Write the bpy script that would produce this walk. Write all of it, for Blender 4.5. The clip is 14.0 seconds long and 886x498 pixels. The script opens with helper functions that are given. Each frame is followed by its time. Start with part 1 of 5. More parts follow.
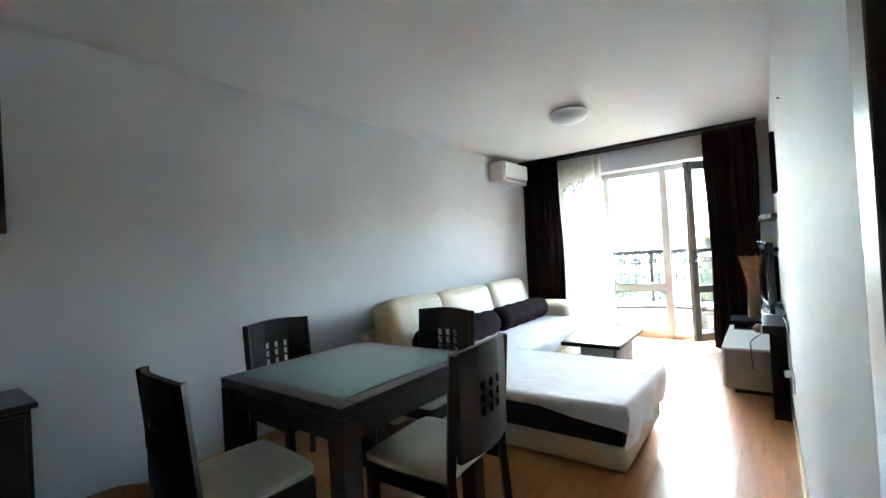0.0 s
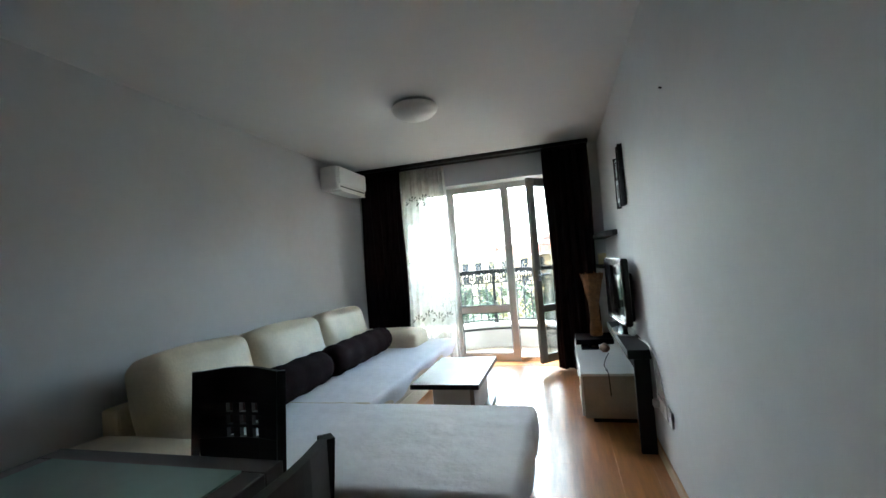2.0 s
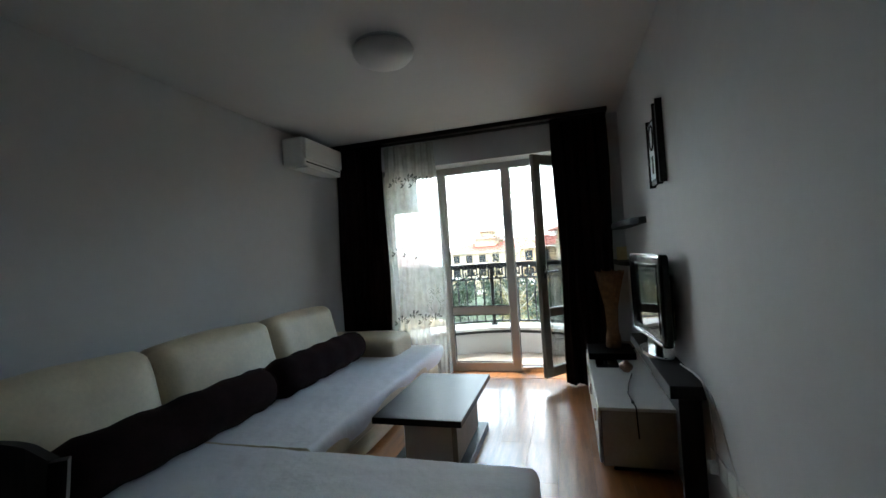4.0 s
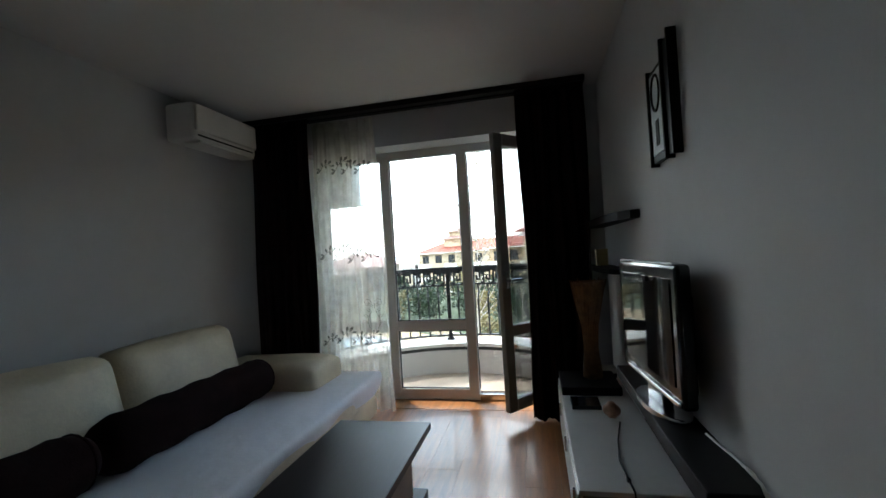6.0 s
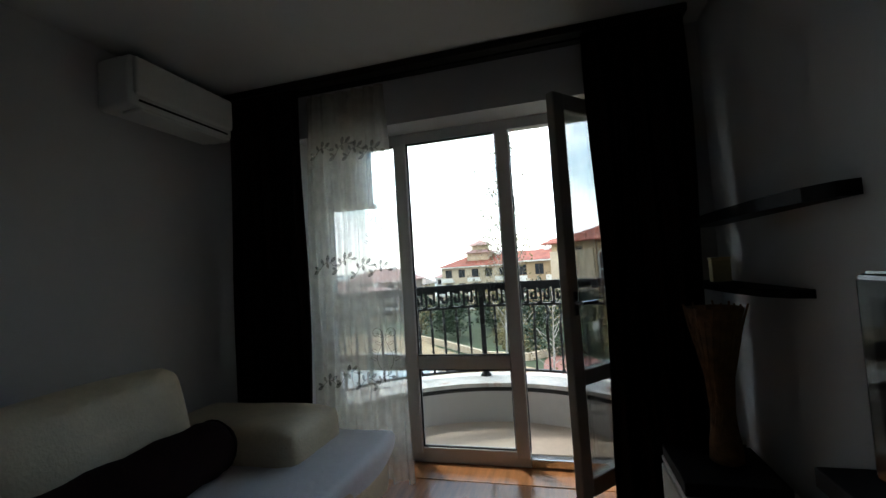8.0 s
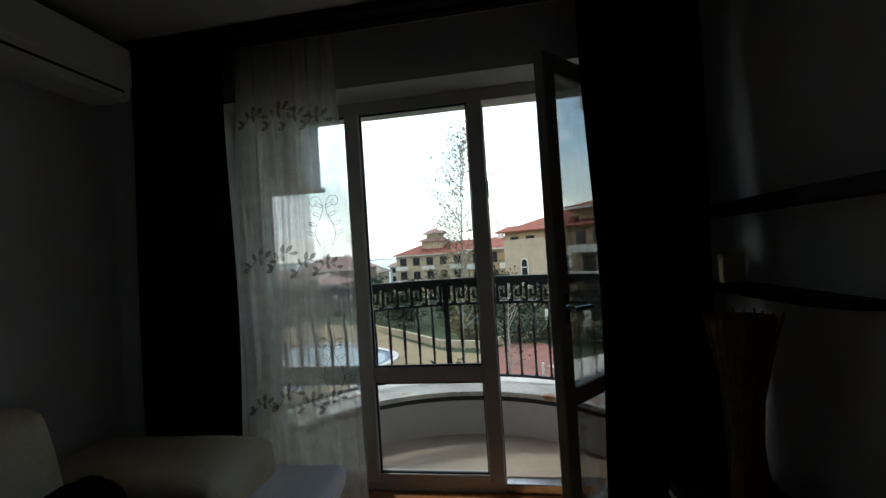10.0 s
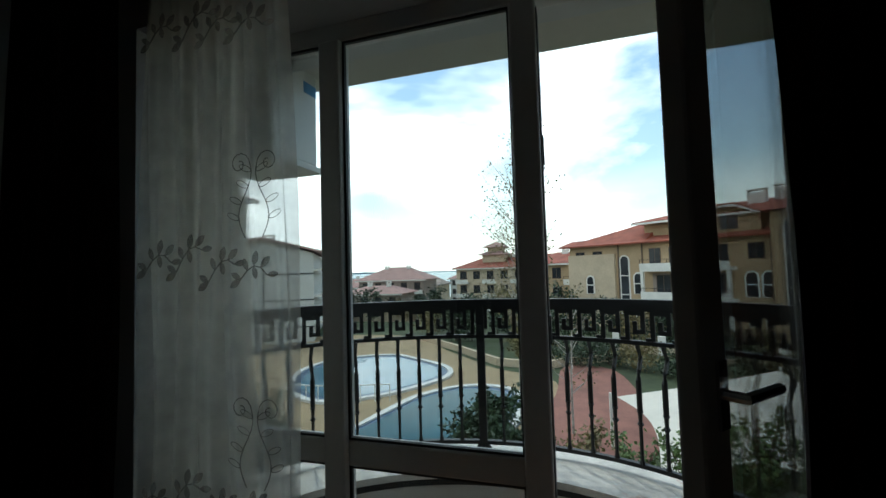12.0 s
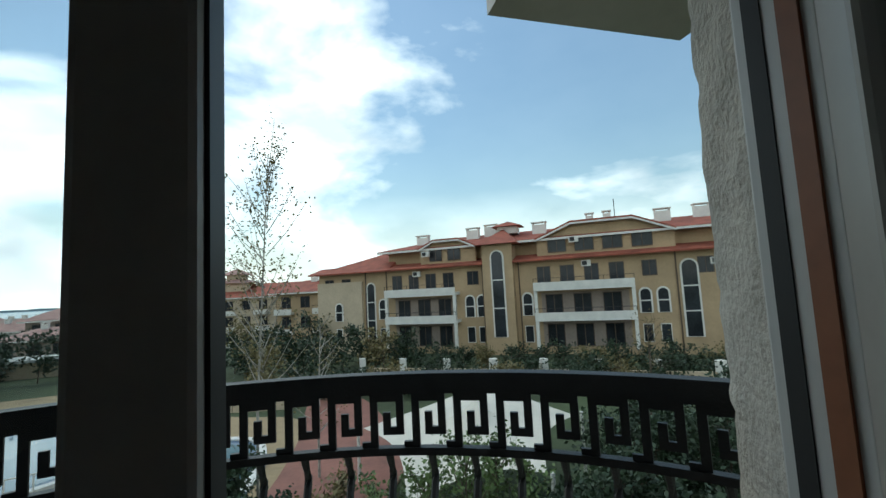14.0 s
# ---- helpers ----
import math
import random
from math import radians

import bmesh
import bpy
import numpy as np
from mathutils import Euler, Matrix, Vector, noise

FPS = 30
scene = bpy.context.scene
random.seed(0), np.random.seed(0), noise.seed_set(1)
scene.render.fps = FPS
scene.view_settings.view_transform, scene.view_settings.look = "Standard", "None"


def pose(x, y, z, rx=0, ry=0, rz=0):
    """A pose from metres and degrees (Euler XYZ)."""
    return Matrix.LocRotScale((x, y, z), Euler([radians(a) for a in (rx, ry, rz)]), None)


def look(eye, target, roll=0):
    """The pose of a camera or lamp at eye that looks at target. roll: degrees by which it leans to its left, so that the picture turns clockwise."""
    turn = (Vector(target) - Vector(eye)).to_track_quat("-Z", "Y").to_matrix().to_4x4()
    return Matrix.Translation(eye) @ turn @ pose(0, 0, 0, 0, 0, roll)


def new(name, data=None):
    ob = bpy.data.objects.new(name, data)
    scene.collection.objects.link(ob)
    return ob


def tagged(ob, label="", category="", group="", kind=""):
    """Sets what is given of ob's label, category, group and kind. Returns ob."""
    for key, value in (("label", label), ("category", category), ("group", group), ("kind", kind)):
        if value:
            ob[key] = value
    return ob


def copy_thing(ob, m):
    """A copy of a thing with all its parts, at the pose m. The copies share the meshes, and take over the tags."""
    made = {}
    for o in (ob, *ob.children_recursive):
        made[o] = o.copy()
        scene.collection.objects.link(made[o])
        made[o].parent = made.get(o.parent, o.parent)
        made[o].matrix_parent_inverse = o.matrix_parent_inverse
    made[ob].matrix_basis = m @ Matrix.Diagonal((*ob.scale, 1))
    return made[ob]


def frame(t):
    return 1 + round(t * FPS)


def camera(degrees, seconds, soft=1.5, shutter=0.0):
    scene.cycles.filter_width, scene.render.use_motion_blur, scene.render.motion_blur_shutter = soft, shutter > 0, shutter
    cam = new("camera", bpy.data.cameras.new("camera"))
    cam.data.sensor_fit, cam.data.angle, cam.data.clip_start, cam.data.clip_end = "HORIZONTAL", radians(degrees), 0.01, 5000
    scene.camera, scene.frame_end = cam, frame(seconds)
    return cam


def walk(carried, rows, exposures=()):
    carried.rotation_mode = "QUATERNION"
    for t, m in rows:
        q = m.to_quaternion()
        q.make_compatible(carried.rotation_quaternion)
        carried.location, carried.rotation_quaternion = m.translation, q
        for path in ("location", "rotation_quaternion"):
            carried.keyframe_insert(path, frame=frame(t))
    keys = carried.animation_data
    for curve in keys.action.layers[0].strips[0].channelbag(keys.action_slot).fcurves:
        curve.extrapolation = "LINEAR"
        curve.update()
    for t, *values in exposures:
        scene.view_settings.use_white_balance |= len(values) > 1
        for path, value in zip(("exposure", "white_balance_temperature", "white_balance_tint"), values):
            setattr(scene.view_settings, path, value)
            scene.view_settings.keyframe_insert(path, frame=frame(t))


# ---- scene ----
cam = camera(92.4, 14.0)
PATH = [
    (0, (0.379, 0.303, 1.263), (-0.83, 1.897, 1.285), -3.4),
    (0.5, (0.227, 0.431, 1.257), (-0.742, 2.181, 1.258), -3.7),
    (1, (0.121, 0.641, 1.258), (-0.698, 2.464, 1.337), -3.2),
    (1.5, (0.039, 0.872, 1.266), (-0.582, 2.772, 1.351), -3.6),
    (2, (-0.011, 1.071, 1.264), (-0.543, 2.997, 1.335), -4.5),
    (2.5, (-0.052, 1.33, 1.269), (-0.6, 3.252, 1.35), -4.5),
    (5, (-0.062, 2.244, 1.278), (-0.577, 4.176, 1.274), -2.4),
    (5.5, (-0.065, 2.494, 1.286), (-0.402, 4.463, 1.374), -2.6),
    (6, (-0.054, 2.732, 1.286), (-0.475, 4.687, 1.306), -3.5),
    (6.5, (-0.073, 2.971, 1.279), (-0.612, 4.897, 1.296), -2.9),
    (7, (-0.152, 3.206, 1.261), (-0.688, 5.13, 1.362), -3.3),
    (9.5, (-0.476, 3.986, 1.316), (-0.925, 5.935, 1.362), -3.9),
    (10, (-0.478, 4.037, 1.322), (-0.793, 6.012, 1.346), -3.7),
    (10.5, (-0.441, 4.234, 1.295), (-0.71, 6.216, 1.319), -3.6),
    (11, (-0.409, 4.462, 1.285), (-0.783, 6.427, 1.308), -2.2),
    (11.5, (-0.445, 4.745, 1.298), (-0.846, 6.697, 1.468), -2.5),
    (12, (-0.497, 5.013, 1.29), (-1.09, 6.92, 1.39), -1.7),
    (12.5, (-0.538, 5.268, 1.307), (-1.011, 7.205, 1.454), 0.2),
    (13, (-0.607, 5.514, 1.318), (-0.702, 7.505, 1.486), -4.6),
    (13.5, (-0.578, 5.797, 1.322), (-0.293, 7.773, 1.445), -3.5),
    (14, (-0.5, 6.01, 1.345), (0.04, 7.927, 1.527), -3.0),
]
EXPOSURES = [(0.0, 6.15, 5850, 1), (0.5, 5.5, 5850, 1), (1.5, 4.85, 5900, 1), (2.7, 4.0, 5950, 2), (5.0, 2.9, 6050, 3), (6.0, 2.6, 6100, 4), (7.2, 2.0, 6150, 4), (9.5, 0.65, 6200, 3), (11.0, 0.35, 6150, 0), (12.0, 0.1, 6000, -4), (14.0, -0.25, 5950, -5)]
walk(cam, [(t, look(eye, target, roll)) for t, eye, target, roll in PATH], EXPOSURES)

# ---- world and sun ----
SUN_DIR = Vector((-0.42, 0.50, 1.12)).normalized()
world = bpy.data.worlds.new("sky")
scene.world = world
world.use_nodes = True
wn, wl = world.node_tree.nodes, world.node_tree.links
wn.clear()
w_out = wn.new("ShaderNodeOutputWorld")
w_bg = wn.new("ShaderNodeBackground")
w_sky = wn.new("ShaderNodeTexSky")
w_sky.sky_type = "NISHITA"
w_sky.sun_disc = False
w_sky.sun_elevation = math.asin(SUN_DIR.z)
w_sky.sun_rotation = math.atan2(SUN_DIR.x, SUN_DIR.y)
w_sky.air_density = 1.5
w_sky.dust_density = 0.4
w_tc = wn.new("ShaderNodeTexCoord")
w_map = wn.new("ShaderNodeMapping")
w_map.inputs["Scale"].default_value = (1.0, 1.0, 1.9)
w_map.inputs["Location"].default_value = (0.35, 0.1, 0.2)
w_noise = wn.new("ShaderNodeTexNoise")
w_noise.inputs["Scale"].default_value = 2.0
w_noise.inputs["Detail"].default_value = 8.0
w_noise.inputs["Roughness"].default_value = 0.5
w_noise.inputs["Distortion"].default_value = 0.25
w_ramp = wn.new("ShaderNodeValToRGB")
w_ramp.color_ramp.elements[0].position = 0.455
w_ramp.color_ramp.elements[1].position = 0.57
w_shade = wn.new("ShaderNodeTexNoise")
w_shade.inputs["Scale"].default_value = 4.5
w_shade.inputs["Detail"].default_value = 6.0
w_cloud = wn.new("ShaderNodeValToRGB")
w_cloud.color_ramp.elements[0].position = 0.35
w_cloud.color_ramp.elements[0].color = (8.0, 8.3, 8.7, 1)
w_cloud.color_ramp.elements[1].position = 0.60
w_cloud.color_ramp.elements[1].color = (14.0, 14.0, 14.0, 1)
w_mix = wn.new("ShaderNodeMixRGB")
wl.new(w_tc.outputs["Generated"], w_map.inputs["Vector"])
wl.new(w_map.outputs["Vector"], w_noise.inputs["Vector"])
wl.new(w_map.outputs["Vector"], w_shade.inputs["Vector"])
wl.new(w_noise.outputs["Fac"], w_ramp.inputs["Fac"])
wl.new(w_shade.outputs["Fac"], w_cloud.inputs["Fac"])
w_sep = wn.new("ShaderNodeSeparateXYZ")
w_haze = wn.new("ShaderNodeMapRange")
w_haze.inputs["From Min"].default_value, w_haze.inputs["From Max"].default_value = 0.0, 0.22
w_haze.inputs["To Min"].default_value, w_haze.inputs["To Max"].default_value = 0.85, 0.04
w_max = wn.new("ShaderNodeMath")
w_max.operation = "MAXIMUM"
wl.new(w_tc.outputs["Generated"], w_sep.inputs[0])
wl.new(w_sep.outputs["Z"], w_haze.inputs["Value"])
wl.new(w_haze.outputs[0], w_max.inputs[0])
wl.new(w_ramp.outputs["Color"], w_max.inputs[1])
wl.new(w_max.outputs[0], w_mix.inputs["Fac"])
wl.new(w_sky.outputs["Color"], w_mix.inputs["Color1"])
wl.new(w_cloud.outputs["Color"], w_mix.inputs["Color2"])
wl.new(w_mix.outputs["Color"], w_bg.inputs["Color"])
w_bg.inputs["Strength"].default_value = 0.145
wl.new(w_bg.outputs["Background"], w_out.inputs["Surface"])
sun = new("sun", bpy.data.lights.new("sun", "SUN"))
sun.data.energy, sun.data.angle, sun.data.color = 0.9, radians(4.0), (1.0, 0.95, 0.88)
sun.matrix_world = look((0, 0, 60), Vector((0, 0, 60)) - SUN_DIR)


# ---- materials ----
def material(name, color, rough=0.6, vary=0.12, scale=6.0, bump=0.0, bump_scale=60.0, metal=0.0, spec=0.5, per_piece=0.0, stretch=(1, 1, 1), coat=0.0):
    """A principled material with broad stains, fine grain and relief."""
    m = bpy.data.materials.new(name)
    m.use_nodes = True
    n, l = m.node_tree.nodes, m.node_tree.links
    b = n["Principled BSDF"]
    b.inputs["Roughness"].default_value = rough
    b.inputs["Metallic"].default_value = metal
    b.inputs["Specular IOR Level"].default_value = spec
    b.inputs["Coat Weight"].default_value = coat
    tc = n.new("ShaderNodeTexCoord")
    mp = n.new("ShaderNodeMapping")
    mp.inputs["Scale"].default_value = stretch
    l.new(tc.outputs["Object"], mp.inputs["Vector"])
    broad = n.new("ShaderNodeTexNoise")
    broad.inputs["Scale"].default_value = scale
    broad.inputs["Detail"].default_value = 5
    l.new(mp.outputs["Vector"], broad.inputs["Vector"])
    fine = n.new("ShaderNodeTexNoise")
    fine.inputs["Scale"].default_value = scale * 9
    fine.inputs["Detail"].default_value = 3
    l.new(mp.outputs["Vector"], fine.inputs["Vector"])
    add = n.new("ShaderNodeMath")
    add.operation = "MULTIPLY_ADD"
    l.new(fine.outputs["Fac"], add.inputs[0])
    add.inputs[1].default_value = 0.4
    l.new(broad.outputs["Fac"], add.inputs[2])
    last = add
    if per_piece:
        info = n.new("ShaderNodeObjectInfo")
        more = n.new("ShaderNodeMath")
        more.operation = "MULTIPLY_ADD"
        l.new(info.outputs["Random"], more.inputs[0])
        more.inputs[1].default_value = per_piece
        l.new(add.outputs[0], more.inputs[2])
        last = more
    ramp = n.new("ShaderNodeValToRGB")
    lo, hi = [c * (1 - vary) for c in color], [min(1, c * (1 + vary)) for c in color]
    ramp.color_ramp.elements[0].position, ramp.color_ramp.elements[0].color = 0.45, (*lo, 1)
    ramp.color_ramp.elements[1].position, ramp.color_ramp.elements[1].color = 0.95 + per_piece, (*hi, 1)
    l.new(last.outputs[0], ramp.inputs["Fac"])
    l.new(ramp.outputs["Color"], b.inputs["Base Color"])
    if bump:
        bn = n.new("ShaderNodeTexNoise")
        bn.inputs["Scale"].default_value = bump_scale
        bn.inputs["Detail"].default_value = 4
        l.new(mp.outputs["Vector"], bn.inputs["Vector"])
        bp = n.new("ShaderNodeBump")
        bp.inputs["Strength"].default_value = bump
        bp.inputs["Distance"].default_value = 0.01
        l.new(bn.outputs["Fac"], bp.inputs["Height"])
        l.new(bp.outputs["Normal"], b.inputs["Normal"])
    return m


def glass_material(name, tint, rough=0.0, mirror=1.0):
    """Thin window glass: clear straight through, with Fresnel gloss."""
    m = bpy.data.materials.new(name)
    m.use_nodes = True
    n, l = m.node_tree.nodes, m.node_tree.links
    n.clear()
    out = n.new("ShaderNodeOutputMaterial")
    tr = n.new("ShaderNodeBsdfTransparent")
    tr.inputs["Color"].default_value = (*tint, 1)
    gl = n.new("ShaderNodeBsdfGlossy")
    gl.inputs["Roughness"].default_value = rough
    fr = n.new("ShaderNodeFresnel")
    fr.inputs["IOR"].default_value = 1.45
    mul = n.new("ShaderNodeMath")
    mul.operation = "MULTIPLY"
    mul.inputs[1].default_value = mirror
    mix = n.new("ShaderNodeMixShader")
    l.new(fr.outputs["Fac"], mul.inputs[0])
    l.new(mul.outputs[0], mix.inputs["Fac"])
    l.new(tr.outputs[0], mix.inputs[1])
    l.new(gl.outputs[0], mix.inputs[2])
    l.new(mix.outputs[0], out.inputs["Surface"])
    return m


def sheer_material(name, color, clear):
    """Thin woven voile: part open weave, part light-scattering thread."""
    m = bpy.data.materials.new(name)
    m.use_nodes = True
    n, l = m.node_tree.nodes, m.node_tree.links
    n.clear()
    out = n.new("ShaderNodeOutputMaterial")
    tr = n.new("ShaderNodeBsdfTransparent")
    di = n.new("ShaderNodeBsdfDiffuse")
    di.inputs["Color"].default_value = (*color, 1)
    tl = n.new("ShaderNodeBsdfTranslucent")
    tl.inputs["Color"].default_value = (*color, 1)
    half = n.new("ShaderNodeMixShader")
    half.inputs["Fac"].default_value = 0.55
    l.new(di.outputs[0], half.inputs[1])
    l.new(tl.outputs[0], half.inputs[2])
    mix = n.new("ShaderNodeMixShader")
    tc = n.new("ShaderNodeTexCoord")
    no = n.new("ShaderNodeTexNoise")
    no.inputs["Scale"].default_value = 14
    mr = n.new("ShaderNodeMapRange")
    mr.inputs["To Min"].default_value = 1 - clear - 0.15
    mr.inputs["To Max"].default_value = 1 - clear + 0.15
    l.new(tc.outputs["Object"], no.inputs["Vector"])
    l.new(no.outputs["Fac"], mr.inputs["Value"])
    l.new(mr.outputs[0], mix.inputs["Fac"])
    l.new(tr.outputs[0], mix.inputs[1])
    l.new(half.outputs[0], mix.inputs[2])
    l.new(mix.outputs[0], out.inputs["Surface"])
    return m


M_WALL = material("white wall paint", (0.54, 0.54, 0.545), 0.75, 0.05, 1.2, 0.06, 140)
M_CEIL = material("ceiling paint", (0.62, 0.61, 0.60), 0.8, 0.03, 1.0, 0.04, 120)
M_PLANK = material("oak laminate", (0.40, 0.165, 0.055), 0.3, 0.35, 3.0, 0.05, 40, per_piece=0.22, stretch=(9, 0.8, 1), spec=0.6, coat=0.2)
M_JOINT = material("dark joint", (0.08, 0.04, 0.02), 0.8)
M_BASE = material("beech skirting", (0.42, 0.25, 0.12), 0.5, 0.2, 5)
M_DARKWOOD = material("wenge wood", (0.013, 0.010, 0.009), 0.5, 0.4, 5, 0.05, 50, spec=0.25, stretch=(2, 2, 14))
M_DARKTOP = material("wenge tabletop", (0.016, 0.012, 0.012), 0.36, 0.3, 5, 0.03, 50, spec=0.3, stretch=(12, 1.5, 2))
M_FROST = material("green frosted glass", (0.20, 0.30, 0.27), 0.22, 0.06, 2, spec=0.6)
M_LEATHER = material("cream leather", (0.62, 0.53, 0.38), 0.48, 0.12, 5, 0.25, 90)
M_SEAT = material("cream seat vinyl", (0.62, 0.58, 0.48), 0.45, 0.1, 6, 0.15, 90)
M_SHEET = material("white bed sheet", (0.78, 0.77, 0.80), 0.85, 0.05, 3, 0.3, 25)
M_BOLSTER = material("brown bolster cloth", (0.015, 0.0055, 0.0055), 0.95, 0.3, 8, 0.3, 120, spec=0.1)
M_BLACKBAND = material("plain black chaise band", (0.012, 0.011, 0.012), 0.9, 0.3, 8, 0.2, 80)
M_CURTAIN = material("dark brown curtain", (0.014, 0.006, 0.006), 0.9, 0.3, 9, 0.2, 160, spec=0.1, stretch=(6, 6, 1))
M_PVC = material("white pvc frame", (0.56, 0.55, 0.53), 0.35, 0.06, 4)
# White PVC of the open leaf, with shade put into its base colour.
M_LEAFPVC = material("white pvc with shade in its colour", (0.30, 0.28, 0.25), 0.4, 0.08, 4)
M_GASKET = material("black gasket", (0.015, 0.015, 0.015), 0.6)
M_GLASS = glass_material("window glass", (0.93, 0.95, 0.95), mirror=0.8)
M_SHEER = sheer_material("voile", (0.82, 0.79, 0.71), 0.5)
M_MOTIF = sheer_material("embroidery thread", (0.40, 0.34, 0.28), 0.6)
M_LAC = material("white lacquer", (0.75, 0.73, 0.70), 0.3, 0.05, 3)
M_TAUPE = material("taupe board", (0.36, 0.31, 0.26), 0.5, 0.15, 5)
M_BLACKGLOSS = material("black gloss plastic", (0.010, 0.010, 0.011), 0.12, 0.2, 4, spec=0.6)
M_BLACK = material("black board", (0.009, 0.008, 0.008), 0.55, 0.3, 5, spec=0.18)
M_SCREEN = material("dark screen", (0.004, 0.004, 0.005), 0.05, 0.1, 2, spec=0.22)
M_CHROME = material("brushed silver", (0.62, 0.64, 0.66), 0.2, 0.08, 20, metal=1.0)
M_WICKER = material("woven straw", (0.22, 0.11, 0.045), 0.7, 0.4, 30, 0.5, 60)
M_ACWHITE = material("white plastic", (0.72, 0.72, 0.70), 0.4, 0.05, 5)
M_LAMP = material("opal lamp glass", (0.66, 0.65, 0.62), 0.3, 0.05, 6)
M_PAPER = material("pale print", (0.55, 0.60, 0.62), 0.6, 0.15, 12)
M_YELLOW = material("pale yellow card", (0.60, 0.50, 0.26), 0.6, 0.1, 20)
M_STUCCO = material("grey beige stucco", (0.46, 0.42, 0.36), 0.9, 0.2, 8, 1.0, 70)
M_SOFFIT = material("balcony soffit paint", (0.60, 0.57, 0.53), 0.85, 0.08, 2, 0.1, 90)
M_TILE = material("beige balcony tile", (0.50, 0.40, 0.31), 0.35, 0.12, 3)
M_COPING = material("white coping with rust stains", (0.66, 0.62, 0.56), 0.6, 0.25, 5, 0.15, 60)
cn_, cl_ = M_COPING.node_tree.nodes, M_COPING.node_tree.links
rust = cn_.new("ShaderNodeTexNoise")
rust.inputs["Scale"].default_value = 6.5
rust.inputs["Detail"].default_value = 5
rust_ramp = cn_.new("ShaderNodeValToRGB")
rust_ramp.color_ramp.elements[0].position, rust_ramp.color_ramp.elements[1].position = 0.60, 0.70
rust_mix = cn_.new("ShaderNodeMixRGB")
rust_mix.inputs["Color2"].default_value = (0.42, 0.16, 0.035, 1)
coping_bsdf = cn_["Principled BSDF"]
cl_.new(cn_["Texture Coordinate"].outputs["Object"], rust.inputs["Vector"])
cl_.new(rust.outputs["Fac"], rust_ramp.inputs["Fac"])
cl_.new(rust_ramp.outputs["Color"], rust_mix.inputs["Fac"])
cl_.new(coping_bsdf.inputs["Base Color"].links[0].from_socket, rust_mix.inputs["Color1"])
cl_.new(rust_mix.outputs["Color"], coping_bsdf.inputs["Base Color"])
M_IRON = material("black wrought iron", (0.010, 0.010, 0.011), 0.5, 0.3, 20, 0.2, 150)
M_ROOF = material("red roof tiles", (0.26, 0.07, 0.04), 0.8, 0.35, 0.9, 0.5, 5)
M_ROOFPINK = material("faded roof tiles", (0.34, 0.20, 0.17), 0.8, 0.3, 0.9, 0.4, 5)
M_OCHRE = material("ochre facade render", (0.42, 0.30, 0.175), 0.9, 0.15, 0.5, 0.2, 8)
M_BEIGE = material("beige facade render", (0.50, 0.40, 0.28), 0.9, 0.15, 0.5, 0.2, 8)
M_GREYWHITE = material("grey white facade render", (0.55, 0.54, 0.50), 0.9, 0.12, 0.4, 0.2, 8)
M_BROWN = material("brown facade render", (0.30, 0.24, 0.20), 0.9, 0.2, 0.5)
M_TRIM = material("white facade trim", (0.70, 0.67, 0.61), 0.8, 0.1, 1.5)
M_PANE = material("dark far pane", (0.025, 0.028, 0.032), 0.12, 0.5, 0.6, spec=0.35)
M_FARFRAME = material("brown window frame", (0.10, 0.065, 0.04), 0.6)
M_SEAM = material("black seam", (0.03, 0.03, 0.03), 0.8)
M_GRASS = material("lawn", (0.045, 0.06, 0.024), 0.95, 0.45, 0.25, 0.6, 6)
M_PAVE = material("ochre paving", (0.30, 0.22, 0.12), 0.85, 0.2, 0.6, 0.3, 12)
M_REDPAVE = material("red paving", (0.22, 0.095, 0.07), 0.85, 0.25, 0.8, 0.3, 12)
M_POOLRIM = material("pale pool rim", (0.62, 0.60, 0.56), 0.6, 0.12, 2)
M_POOLTILE = material("blue pool tile", (0.025, 0.07, 0.14), 0.3, 0.25, 3)
# Paler copy of the pool water; the sky's reflection is in its colour.
M_WATER_LIT = material("pool water with sky sheen in its colour", (0.09, 0.18, 0.24), 0.04, 0.15, 0.4, 0.05, 2, spec=0.35)
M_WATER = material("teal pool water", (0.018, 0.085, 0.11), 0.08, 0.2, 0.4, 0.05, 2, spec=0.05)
M_SEA = material("sea water", (0.12, 0.25, 0.30), 0.25, 0.2, 0.004, 0.2, 0.3)
M_SAIL = material("cream sail cloth", (0.58, 0.54, 0.46), 0.8, 0.08, 0.6, 0.15, 8)
M_LEAF = material("dark evergreen leaf", (0.022, 0.040, 0.015), 0.6, 0.5, 1.5)
M_LEAFLIGHT = material("fresh green leaf", (0.085, 0.125, 0.035), 0.6, 0.5, 1.5)
M_LEAFAUT = material("autumn leaf", (0.16, 0.13, 0.05), 0.6, 0.5, 1.5)
M_BARK = material("pale birch bark", (0.32, 0.29, 0.25), 0.8, 0.5, 4)
M_BARKDARK = material("brown bark", (0.11, 0.08, 0.06), 0.85, 0.4, 4)
M_ORANGE = material("orange wood edge", (0.24, 0.085, 0.035), 0.5, 0.2, 4)
M_DOOR = material("dark brown door veneer", (0.045, 0.028, 0.02), 0.4, 0.3, 4, stretch=(3, 3, 12))
M_STONE = material("pale bathing stone", (0.5, 0.47, 0.42), 0.8, 0.2, 2)


# ---- mesh helpers ----
def root_place(ob):
    while ob.parent:
        ob = ob.parent
    return Vector(ob.get("base", (0, 0, 0)))


def thing(name, at, label, category, group="", kind=""):
    """An Empty at the base of a thing; its parts are given in world places."""
    ob = new(name)
    ob.location = at
    ob["base"] = tuple(at)
    ob.empty_display_size = 0.1
    return tagged(ob, label, category, group, kind)


